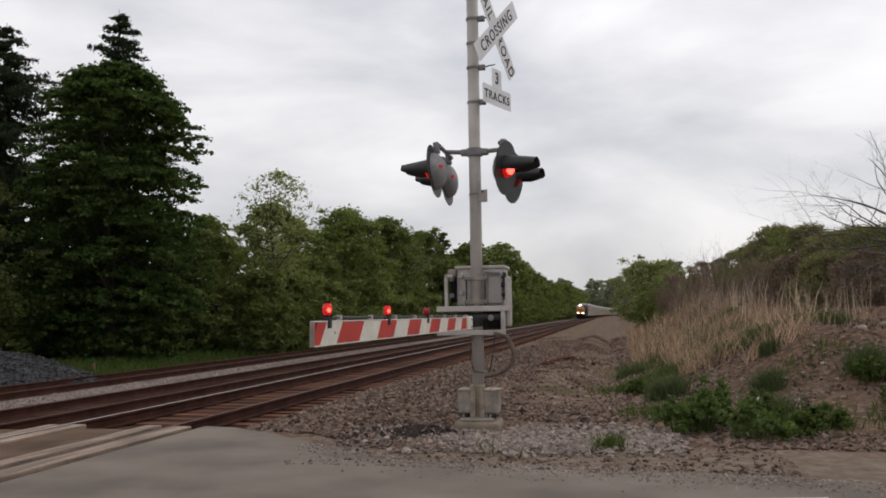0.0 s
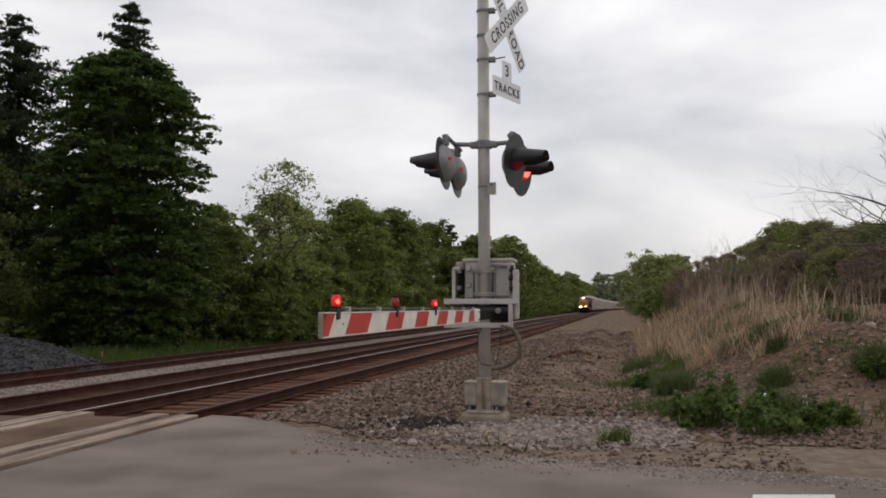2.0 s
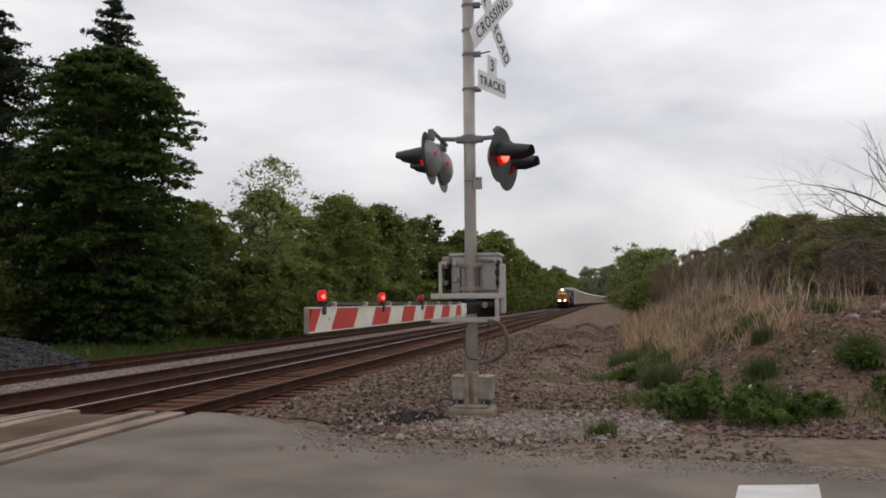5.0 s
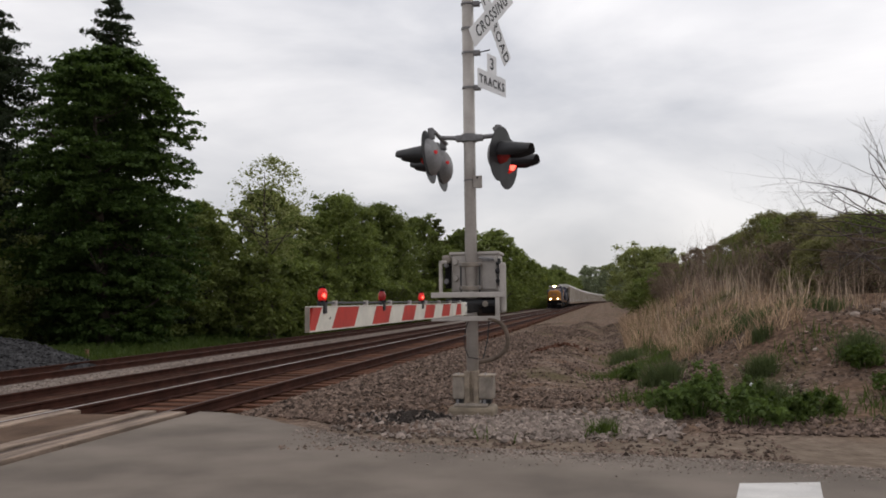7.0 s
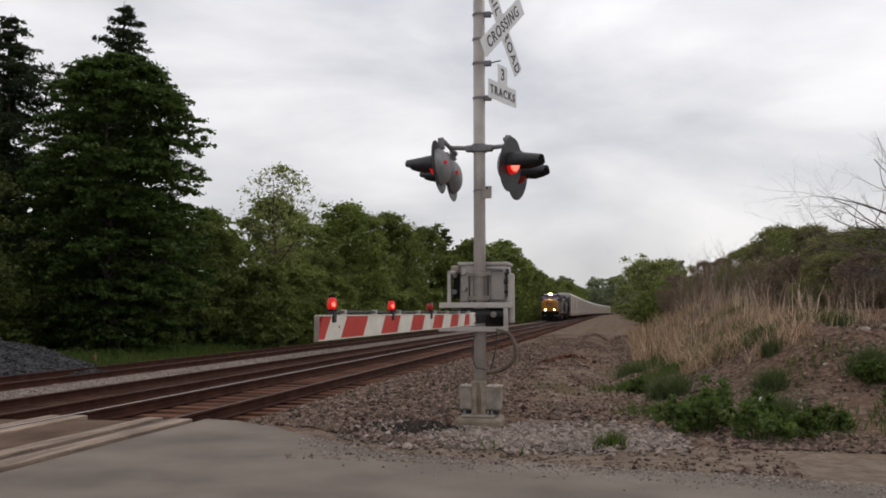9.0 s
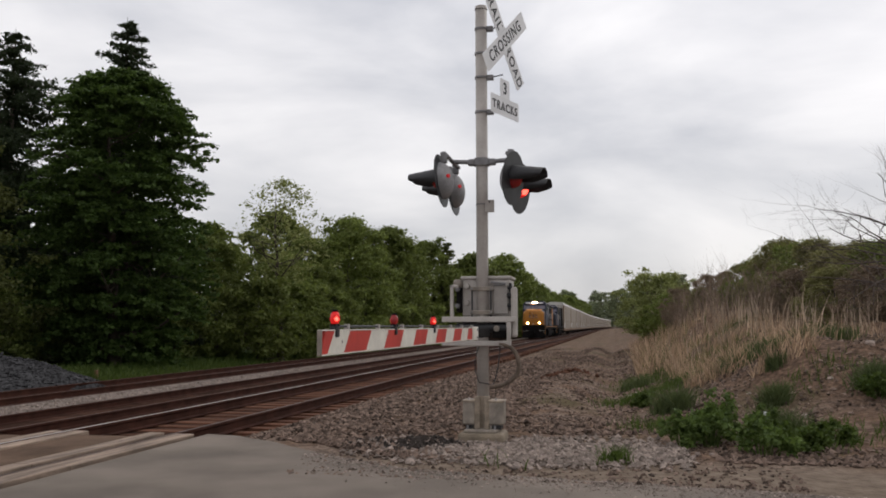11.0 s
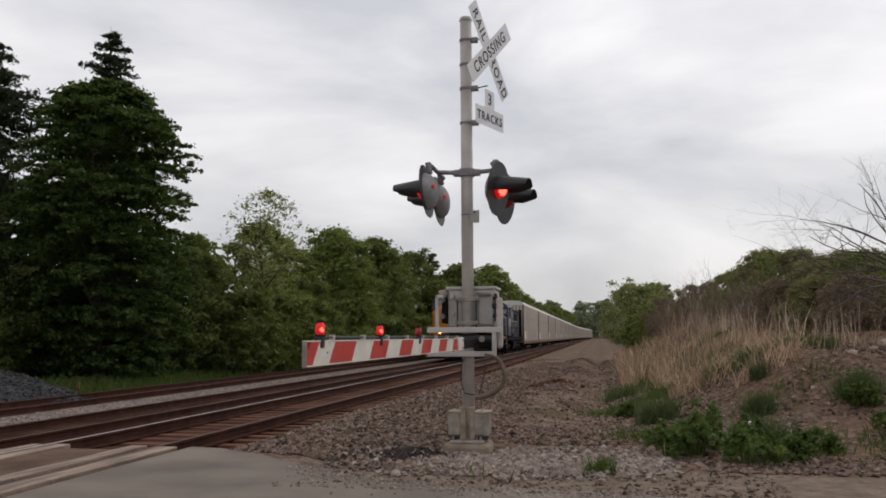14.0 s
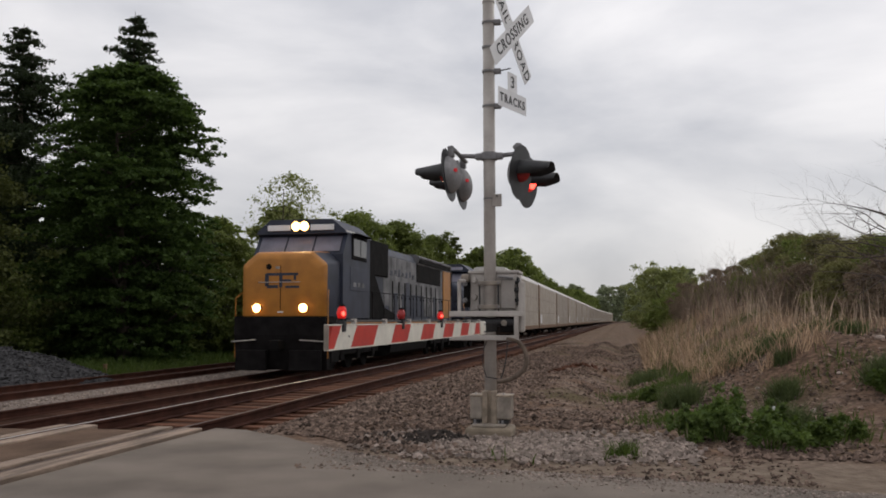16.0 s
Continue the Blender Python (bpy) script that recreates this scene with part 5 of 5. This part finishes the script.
def spruce(label, h, w, seed, material=L_SPRUCE, levels=30, leaf=0.2, bare=0.08):
    """A conifer: straight trunk and whorls of drooping boughs with hanging needles."""
    rng = np.random.default_rng(seed)
    o = empty("conifer", pose(0, 0, 0), label, "tree")
    verts, faces = sweep([Vector((0, 0, z)) for z in np.linspace(-0.1, h, 8)], [0.02 * h * (1 - k) + 0.01 for k in np.linspace(0, 1, 8)], 9)
    cen, rad = [], []
    for i in range(levels):
        k = bare + (1 - bare) * (i / levels) ** 0.92
        z = h * k
        reach = w / 2 * (1 - k) ** 0.68 * rng.uniform(0.75, 1.1) + 0.12
        for j in range(int(6 + 5 * (1 - k))):
            a = rng.uniform(0, 6.283)
            rl = reach * rng.uniform(0.6, 1.15)
            pts = [Vector((0, 0, z)), Vector((math.cos(a) * rl * 0.55, math.sin(a) * rl * 0.55, z - 0.10 * rl)), Vector((math.cos(a) * rl, math.sin(a) * rl, z - 0.12 * rl + 0.08 * rl))]
            sv, sf = sweep(pts, [0.035, 0.022, 0.008], 5)
            c = len(verts)
            verts += sv
            faces += [tuple(c + q for q in ff) for ff in sf]
            steps = max(2, int(rl / 0.33))
            for s in range(steps):
                u = (s + 0.6) / steps
                cen.append((math.cos(a) * rl * u, math.sin(a) * rl * u, z - 0.16 * rl * u * (1.4 - u) - 0.05))
                rad.append(0.17 + 0.12 * rl * (1 - abs(u - 0.5)))
    piece("trunk", mesh_of("trunk", verts, faces, M_BARK, True), o)
    lv, lf = leaves_of(cen, rad, 30, leaf, rng, flat=-0.2, long=2.6, squash=0.7)
    piece("crown", leaf_mesh("crown", lv, lf, material), o)
    return o


def put(o, x, y, scale=1.0, turn=0.0, z=None):
    zz = land(x, y) if z is None else z
    o.matrix_basis = pose(x, y, zz - 0.05, 0, 0, turn) @ Matrix.Diagonal((scale, scale, scale, 1))
    return o


def twigs(name, label, segs, material, category, m):
    """A bare tree or brush from branching rods."""
    verts, faces = [], []
    for pts, rs in segs:
        v, f = sweep(pts, rs, 5)
        o = len(verts)
        verts += v
        faces += [tuple(o + i for i in q) for q in f]
    ob = piece(name, mesh_of(name, verts, faces, material, True), m=m)
    return tagged(ob, label, category)


def branching(rng, base, way, length, r, depth, out, spread=0.55, droop=0.0):
    pts, p, d = [base], base, way.normalized()
    n = 5
    for i in range(n):
        d = (d + Vector(rng.normal(0, 0.16, 3)) + Vector((0, 0, -droop))).normalized()
        p = p + d * length / n
        pts.append(p)
    out.append((pts, [r * (1 - 0.75 * i / n) for i in range(n + 1)]))
    if depth:
        for i in range(4 if depth > 1 else 3):
            k = int(rng.integers(1, n + 1))
            nd = (d + Vector(rng.normal(0, spread, 3))).normalized()
            branching(rng, pts[k], nd, length * rng.uniform(0.4, 0.72), r * (1 - 0.75 * k / n) * 0.62, depth - 1, out, spread, droop)


def blades(name, label, spots, material, seed, height, width=0.012, lean=0.35, category="grass", kind="stuff"):
    """Upright blades or stalks at many spots, as one mesh."""
    rng = np.random.default_rng(seed)
    P = np.asarray(spots, float)
    n = len(P)
    h = height * rng.uniform(0.45, 1.25, n)
    a = rng.uniform(0, 6.283, n)
    side = np.stack([np.cos(a), np.sin(a), np.zeros(n)], 1) * (width * rng.uniform(0.6, 1.4, n))[:, None]
    tip = np.stack([rng.normal(0, lean, n), rng.normal(0, lean, n), np.ones(n)], 1) * h[:, None]
    mid = tip * np.array((0.35, 0.35, 0.55))
    v = np.stack([P - side, P + side, P + mid + side * 0.8, P + mid - side * 0.8, P + mid - side * 0.8, P + mid + side * 0.8, P + tip + side * 0.15, P + tip - side * 0.15], 1).reshape(-1, 3)
    f = np.arange(8 * n).reshape(-1, 4)
    ob = piece(name, leaf_mesh(name, v, f, material))
    return tagged(ob, label, category, kind=kind)


def weed(label, x, y, h, w, seed, material=L_WEED, n=30, per=52, leaf=0.036):
    rng = np.random.default_rng(seed)
    o = empty("weed_clump", pose(x, y, land(x, y)), label, "weed", "weeds at the foot of the bank")
    cen, rad, segs = [], [], []
    v, f = [], []
    for i in range(n):
        a, r = rng.uniform(0, 6.283), w / 2 * math.sqrt(rng.random())
        z = h * rng.uniform(0.25, 1.0) * (1 - 0.5 * (r / (w / 2)) ** 2)
        e = Vector((math.cos(a) * r, math.sin(a) * r, z))
        sv, sf = sweep([Vector((e.x * 0.4, e.y * 0.4, -0.03)), e * 0.6, e], [0.006, 0.005, 0.003], 4)
        c = len(v)
        v += sv
        f += [tuple(c + q for q in ff) for ff in sf]
        cen.append(tuple(e)), rad.append(w * 0.13)
    piece("stem", mesh_of("stem", v, f, material, True), o)
    lv, lf = leaves_of(cen, rad, per, leaf, rng, flat=0.8, squash=0.95)
    piece("foliage", leaf_mesh("foliage", lv, lf, material), o)
    return o


def build_left_trees():
    put(bough_tree("huge dark green broad-leaved tree reaching the ground", 12.5, 8.1, 5, L_MAPLE, ((0.0, 0.6), (0.1, 0.72), (0.26, 0.97), (0.46, 1.0), (0.67, 0.92), (0.8, 0.84), (0.92, 0.7), (1.0, 0.36)), 500, 36), -20.4, 32.4)
    put(spruce("tall dark spruce behind the broad tree", 17.4, 10.4, 6, levels=42, leaf=0.085), -23.9, 38.1)
    put(spruce("tall dark spruce with thin top", 16.9, 15.0, 7, levels=44, leaf=0.085), -30.0, 37.7)
    put(broadleaf("yellowish green leafy tree in the wood", 9.6, 7.0, 8, L_DIM, 300, 150, 0.095, 0.03), -23.6, 25.6)
    put(broadleaf("yellowish green leafy tree in the wood", 8.4, 6.0, 9, L_DIM, 260, 150, 0.095, 0.02), -26.5, 28.0)
    put(broadleaf("sparse pale tree with thin young leaves", 9.9, 5.4, 10, L_PALE, 250, 15, 0.085, 0.42, 0.7, 0.18, sparse=True), -17.2, 42.6)
    mids = [broadleaf("mid green leafy tree in the wood edge", 10.0, 7.5, 30 + k, m, 330, 88, 0.138, 0.03, 0.7, group="trees of the wood edge") for k, m in enumerate((L_MID, L_OLIVE, L_MID))]
    rows = [(0, -19.5, 52, 0.74), (1, -19.0, 60, 0.98), (2, -18.6, 70, 1.02), (0, -17.6, 80, 1.0), (1, -18.8, 47, 0.6), (2, -16.5, 96, 0.78),
            (0, -18, 112, 1.15), (1, -15.8, 128, 1.28), (2, -16, 150, 1.15), (0, -16, 175, 1.1), (1, -16, 205, 1.1), (2, -16.5, 240, 1.15),
            (0, -16.5, 280, 1.2), (1, -17, 320, 1.35), (2, -17, 360, 1.45), (0, -18, 410, 1.5), (1, -18, 470, 1.6), (2, -18, 540, 1.7), (0, -24, 58, 1.0), (1, -24, 75, 1.05), (2, -25, 95, 1.1), (0, -20.5, 42, 0.62), (2, -30, 46, 0.95),
            (1, -33, 33, 1.0), (0, -36, 42, 1.1), (2, -22, 130, 1.2), (1, -24, 48, 0.8)]
    mids.append(broadleaf("mid green leafy tree in the distant wood edge", 10.0, 7.5, 36, L_MID, 220, 32, 0.26, 0.03, 0.7, group="trees of the wood edge"))
    mids.append(broadleaf("olive green leafy tree in the distant wood edge", 10.0, 7.5, 37, L_OLIVE, 220, 32, 0.26, 0.03, 0.7, group="trees of the wood edge"))
    used = set()
    for i, (k, x, y, s) in enumerate(rows):
        k = k if y < 110 and x > -23 else 3 + i % 2
        o = mids[k] if k not in used else copy_thing(mids[k], pose(0, 0, 0))
        used.add(k)
        o.scale = (1, 1, 1)
        put(o, x, y, s, i * 77.0)
    put(spruce("dark conifer standing in the wood edge", 10.6, 7.4, 61, L_DIM, 26, 0.12), -16.4, 84)
    shrubs = [broadleaf("leafy green shrub at the wood edge", 4.2, 5.0, 70 + k, m, 150, 58, 0.128, 0.0, 0.8, 0.06, group="shrubs of the wood edge", category="shrub") for k, m in enumerate((L_MID, L_OLIVE))]
    used = set()
    for i, (x, y, s) in enumerate([(-17.8, 41, 1.0), (-17.4, 46, 1.05), (-17.6, 52, 1.0), (-17.2, 58, 1.1), (-17.4, 65, 1.0), (-17.0, 73, 1.1), (-16.8, 82, 1.0), (-16.6, 92, 1.0), (-16.4, 104, 1.1), (-16.5, 118, 1.2), (-20.5, 37.5, 0.9), (-23.5, 29.0, 0.75), (-26.5, 25, 0.9), (-16.2, 136, 1.3), (-16, 160, 1.3), (-15.5, 190, 1.4), (-25, 34, 1.0)]):
        k = i % 2
        o = shrubs[k] if k not in used else copy_thing(shrubs[k], pose(0, 0, 0))
        used.add(k)
        o.scale = (1, 1, 1)
        put(o, x, y, s, i * 131.0)
    rng = np.random.default_rng(80)
    spots = []
    while len(spots) < 16000:
        y = 22 + 80 * rng.random() ** 1.8
        x = rng.uniform(-21, -16.7)
        spots.append((x, y, land(x, y)))
    blades("verge_grass", "fresh green grass strip below the wood edge", spots, L_GRASS, 81, 0.3, 0.02)


def build_far():
    m = broadleaf("green tree in the far wood, haze in its leaf colour", 12.0, 11.0, 90, L_FAR, 150, 26, 0.5, 0.0, 0.8, group="trees of the far wood")
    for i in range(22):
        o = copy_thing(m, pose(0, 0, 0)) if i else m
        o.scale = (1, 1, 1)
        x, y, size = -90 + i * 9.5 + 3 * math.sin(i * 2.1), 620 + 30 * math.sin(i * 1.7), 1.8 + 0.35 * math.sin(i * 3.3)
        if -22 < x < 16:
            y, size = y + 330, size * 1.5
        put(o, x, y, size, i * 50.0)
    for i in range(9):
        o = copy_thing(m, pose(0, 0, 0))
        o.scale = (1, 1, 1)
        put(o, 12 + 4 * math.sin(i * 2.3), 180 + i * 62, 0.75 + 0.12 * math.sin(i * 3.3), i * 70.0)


def build_bank_plants():
    def top_at(o, x, y, top, h, turn):
        return put(o, x, y, (top - land(x, y) + 0.1) / h, turn)
    top_at(broadleaf("round light green tree on the bank", 4.0, 5.4, 100, L_PALE, 190, 120, 0.08, 0.03, 0.75, 0.1), 2.75, 54.9, 4.45, 4.0, 0)
    top_at(broadleaf("dark green shrub at the track side", 1.7, 1.6, 101, L_OLIVE, 80, 70, 0.07, 0.0, 0.8, 0.05, category="shrub"), 2.3, 50.0, 2.5, 1.7, 0)
    kinds = [broadleaf("dense brushy shrub on the bank", 2.4, 2.7, 110 + k, mm, 150, pp, 0.046, 0.0, 0.8, 0.05, squash=0.9, group="shrubs on the bank", category="shrub") for k, (mm, pp) in enumerate(((L_SHRUB, 120), (L_BROWN, 80), (L_OLIVE, 120)))]
    spots = [(1, 3.19, 43.9, 3.1), (1, 4.13, 39.8, 3.55), (1, 4.6, 36.7, 3.5), (0, 5.0, 34.6, 3.7), (2, 5.4, 32.5, 3.75), (0, 5.7, 30.5, 4.2), (2, 5.9, 28.4, 3.9), (0, 5.85, 26.4, 3.8), (0, 5.95, 24.3, 3.4),
             (0, 6.2, 23.2, 3.4), (2, 6.4, 22.1, 3.35), (0, 3.3, 33.9, 2.75), (2, 4.02, 30.7, 2.8), (0, 4.44, 27.7, 2.8), (1, 4.82, 24.5, 2.8), (0, 5.2, 21.9, 2.7), (1, 5.5, 19.9, 2.6), (0, 7.6, 23, 3.5), (2, 8.5, 21, 3.4), (2, 7.0, 19.5, 2.9), (0, 8.0, 30, 4.0), (2, 2.9, 47, 3.0), (1, 2.6, 37, 2.2)]
    used = set()
    for i, (k, x, y, tp) in enumerate(spots):
        o = kinds[k] if k not in used else copy_thing(kinds[k], pose(0, 0, 0))
        used.add(k)
        o.scale = (1, 1, 1)
        top_at(o, x, y, tp, 2.4, i * 99.0)
    rng = np.random.default_rng(120)
    segs = []
    for base, way, ln in (((0, 0, 0), (-0.25, 0.1, 1.0), 1.5), ((-0.1, 0, 1.0), (-1.0, 0.0, 0.3), 1.4), ((0, 0, 1.1), (-1.0, 0.2, 0.4), 1.5), ((0, 0, 1.2), (-0.9, -0.2, 0.55), 1.2), ((0, 0, 0.8), (-1.0, 0.1, 0.15), 1.4),
                          ((0, 0, 0), (0.1, 0.2, 1), 1.6), ((0, 0, 1.3), (-1.0, 0.4, 0.3), 1.5), ((0, 0, 1.3), (-0.6, 0.1, 0.9), 1.2), ((0, 0, 1.5), (-0.9, 0.1, 0.7), 1.3), ((0.1, 0, 1.6), (-0.7, -0.1, 0.5), 1.2), ((0, 0, 1.0), (-1.0, -0.3, 0.05), 1.2), ((0, 0, 1.4), (-1.0, -0.1, 0.4), 1.2), ((0, 0, 1.2), (-1.0, 0.0, 0.2), 1.0)):
        branching(rng, Vector(base), Vector(way), ln * 1.2, 0.019, 3, segs, 0.55, -0.015)
    twigs("bare_tree", "leafless grey tree with crooked spreading branches", segs, M_TWIG, "tree", pose(4.7, 14.4, land(4.7, 14.4) - 0.05))
    # bare brush stems below the shrubs
    rng = np.random.default_rng(121)
    segs = []
    for i in range(420):
        x = rng.uniform(2.4, 7.5)
        y = 33 - (x - 2.6) * 3.6 + rng.normal(0, 1.5)
        branching(rng, Vector((x, y, land(x, y) - 0.05)), Vector((rng.normal(0, 0.2), rng.normal(0, 0.2), 1)), rng.uniform(0.9, 1.8), 0.012, 1, segs, 0.35)
    twigs("bare_brush", "tangle of bare brown brush stems on the bank", segs, M_BRUSH, "brush", pose(0, 0, 0))["kind"] = "stuff"
    rng = np.random.default_rng(122)
    spots = []
    while len(spots) < 4200:
        y = 13.6 + 33 * rng.random() ** 1.5
        x = 0.9 + 1.0 * smooth(20, 60, y) + abs(rng.normal(0, 1.5)) + 0.3
        if noise.noise((x * 1.1, y * 0.55, 9.0)) > 0.0 and not (x > 3.0 and y < 15):
            spots.append((x, y, land(x, y) - 0.01))
    blades("dead_grass", "dry straw-coloured dead grass on the bank", spots, M_DRY, 123, 0.4, 0.006, 0.45)
    spots = []
    while len(spots) < 1500:
        y = 20 + 33 * rng.random()
        x = 0.022 * y + abs(rng.normal(0, 0.6))
        if noise.noise((x * 1.6, y * 0.8, 14.0)) > -0.05 - 0.4 * smooth(30, 50, y):
            spots.append((x, y, land(x, y) - 0.01))
    blades("rank_grass", "rank dry grass along the foot of the bank", spots, M_DRY, 127, 0.75, 0.008, 0.35)
    spots = []
    while len(spots) < 420:
        y = 22 + 30 * rng.random()
        x = 0.03 * y + abs(rng.normal(0, 0.8))
        spots.append((x, y, land(x, y) - 0.01))
    blades("green_grass", "fresh green grass among the dry stalks", spots, L_GRASS, 128, 0.55, 0.012, 0.4)
    spots = []
    while len(spots) < 600:
        y = 17.5 + 16 * rng.random()
        x = 4.6 - (y - 18.5) * 0.13 + rng.normal(0, 0.55) if rng.random() < 0.75 else 1.3 + rng.uniform(0, 1) * 3.2
        if noise.noise((x * 0.9, y * 0.7, 4.0)) < -0.2:
            continue
        spots.append((x, y, land(x, y) - 0.01))
    blades("dead_stalks", "tall pale dead stalks on the bank", spots, M_STALK, 124, 0.8, 0.007, 0.2)
    for i, (x, y, h, w, mm) in enumerate([(0.62, 10.2, 0.36, 0.6, L_WEED), (0.95, 10.35, 0.42, 0.55, L_WEED), (1.42, 9.75, 0.42, 0.75, L_WEED), (1.1, 11.0, 0.5, 0.6, L_WEED), (1.85, 10.1, 0.26, 0.6, L_GRASS), (2.3, 10.6, 0.22, 0.6, L_GRASS), (1.6, 10.6, 0.4, 0.5, L_GRASS), (3.2, 12.0, 0.3, 0.5, L_GRASS), (3.3, 11.0, 0.28, 0.7, L_GRASS), (3.8, 11.4, 0.3, 0.6, L_GRASS), (0.35, 14.8, 0.22, 0.4, L_GRASS)]):
        weed("leafy fresh green weeds at the foot of the bank", x + 0.1, y - 0.15, h * 1.15, w * 0.9, 130 + i, mm)
    rng = np.random.default_rng(149)
    for i, (x, y, r, h, n) in enumerate([(0.85, 13.3, 0.3, 0.42, 900), (2.1, 12.3, 0.2, 0.36, 700), (2.0, 15.3, 0.34, 0.36, 900), (2.5, 15.8, 0.34, 0.36, 800), (3.7, 15.9, 0.45, 0.3, 900), (3.35, 12.2, 0.28, 0.34, 700), (1.9, 10.9, 0.3, 0.4, 700), (0.45, 19.5, 0.4, 0.35, 500), (2.35, 13.6, 0.14, 0.3, 300)]):
        spots = []
        for k in range(n):
            px, py = rng.normal(x, r * 0.45), rng.normal(y, r * 0.45)
            spots.append((px, py, land(px, py) - 0.01))
        tagged(blades("grass_tuft", "thick blue-green tuft of long grass on the bank", spots, L_TUFT, 300 + i, h * 0.72, 0.006, 0.42, "grass", ""), group="grass tufts on the bank")
    rng = np.random.default_rng(150)
    spots = []
    for cx, cy, r, n in ((0.0, 8.75, 0.13, 260), (1.2, 17, 0.8, 900), (1.8, 20, 1.2, 1200), (2.6, 25, 1.5, 900), (3.0, 13.0, 0.4, 90), (2.9, 16.5, 0.7, 220), (0.6, 11.6, 0.5, 350), (2.2, 10.6, 0.6, 400), (3.4, 10.3, 0.6, 450), (0.3, 16, 0.5, 500), (-1.2, 8.3, 0.3, 12), (1.0, 22, 0.8, 500), (2.4, 12.6, 0.4, 90)):
        for k in range(n):
            x, y = rng.normal(cx, r * 0.6), rng.normal(cy, r * 0.6)
            spots.append((x, y, land(x, y) - 0.01))
    blades("grass_tufts", "short green grass tufts in the gravel", spots, L_GRASS, 151, 0.16, 0.006, 0.4)


# ---- build ----
GROUND = build_ground()
build_road()
build_track(0, TRACKS_X[0], TRACKS_Z[0], (M_HEAD, M_HEAD_RUST), M_BALLAST, (150, 560), "near railway track with rusty rails on worn ties", 10.15)
build_track(1, TRACKS_X[1], TRACKS_Z[1], (M_HEAD_RUST, M_HEAD_RUST), M_BALLAST, (90, 420), "middle railway track with dark rails on worn ties", 10.4)
build_track(2, TRACKS_X[2], TRACKS_Z[2], (M_HEAD_RUST, M_HEAD_RUST), M_BALLAST_PALE, (60, 240), "far railway track with rusty rails on worn ties", 13.0)
build_gravel()
build_pile()
build_rocks()
build_marker()
SIGNAL = build_signal()
GATE = build_gate()
LOCO = build_loco(M_YELLOW, "dark blue freight locomotive with a dark yellow nose and lit headlights", True, 21.7)
LOCO2 = build_loco(M_BLUE, "second freight locomotive in faded grey and dark blue", False, 18.5)
CAR = build_autorack()
CARS = [CAR] + [copy_thing(CAR, CAR.matrix_basis) for _ in range(17)]
build_left_trees()
build_far()
build_bank_plants()
build_dandelion(1.6, 9.95)
build_base_stones(GROUND)


def motions():
    """The train rolls towards the crossing at 17 m/s."""
    times = [0.0, 1.0, 2.0, 3.0, 4.0, 5.0, 6.0, 7.0, 8.0, 9.0, 10.0, 11.0, 12.0, 13.0, 14.0, 15.0, 16.0]

    def head(t):
        return 24.2 + 17.0 * (16.0 - t)
    for o, off in ((LOCO, 0.0), (LOCO2, 22.45)):
        rows = []
        for t in times:
            y = head(t) + off
            dx, a = bend(y + 10)
            rows.append((t, pose(TX + dx - 10 * math.sin(a), y, TZ, 0, 0, -math.degrees(a))))
        walk(o, rows)
    for k, c in enumerate(CARS):
        rows = []
        for t in times:
            y = head(t) + 41.4 + 25.25 * k + 12.4
            dx, a = bend(y)
            rows.append((t, pose(TX + dx, y, TZ, 0, 0, -math.degrees(a))))
        walk(c, rows)

    # the leading locomotive's wheels roll
    for w in [c for c in LOCO.children if c.name.split(".")[0] == "wheelset"]:
        home = w.location.copy()
        walk(w, [(i / 30, pose(home.x, home.y, home.z, (i * 17.0 / 30 / 0.5 * 57.2958) % 360.0)) for i in range(481)])
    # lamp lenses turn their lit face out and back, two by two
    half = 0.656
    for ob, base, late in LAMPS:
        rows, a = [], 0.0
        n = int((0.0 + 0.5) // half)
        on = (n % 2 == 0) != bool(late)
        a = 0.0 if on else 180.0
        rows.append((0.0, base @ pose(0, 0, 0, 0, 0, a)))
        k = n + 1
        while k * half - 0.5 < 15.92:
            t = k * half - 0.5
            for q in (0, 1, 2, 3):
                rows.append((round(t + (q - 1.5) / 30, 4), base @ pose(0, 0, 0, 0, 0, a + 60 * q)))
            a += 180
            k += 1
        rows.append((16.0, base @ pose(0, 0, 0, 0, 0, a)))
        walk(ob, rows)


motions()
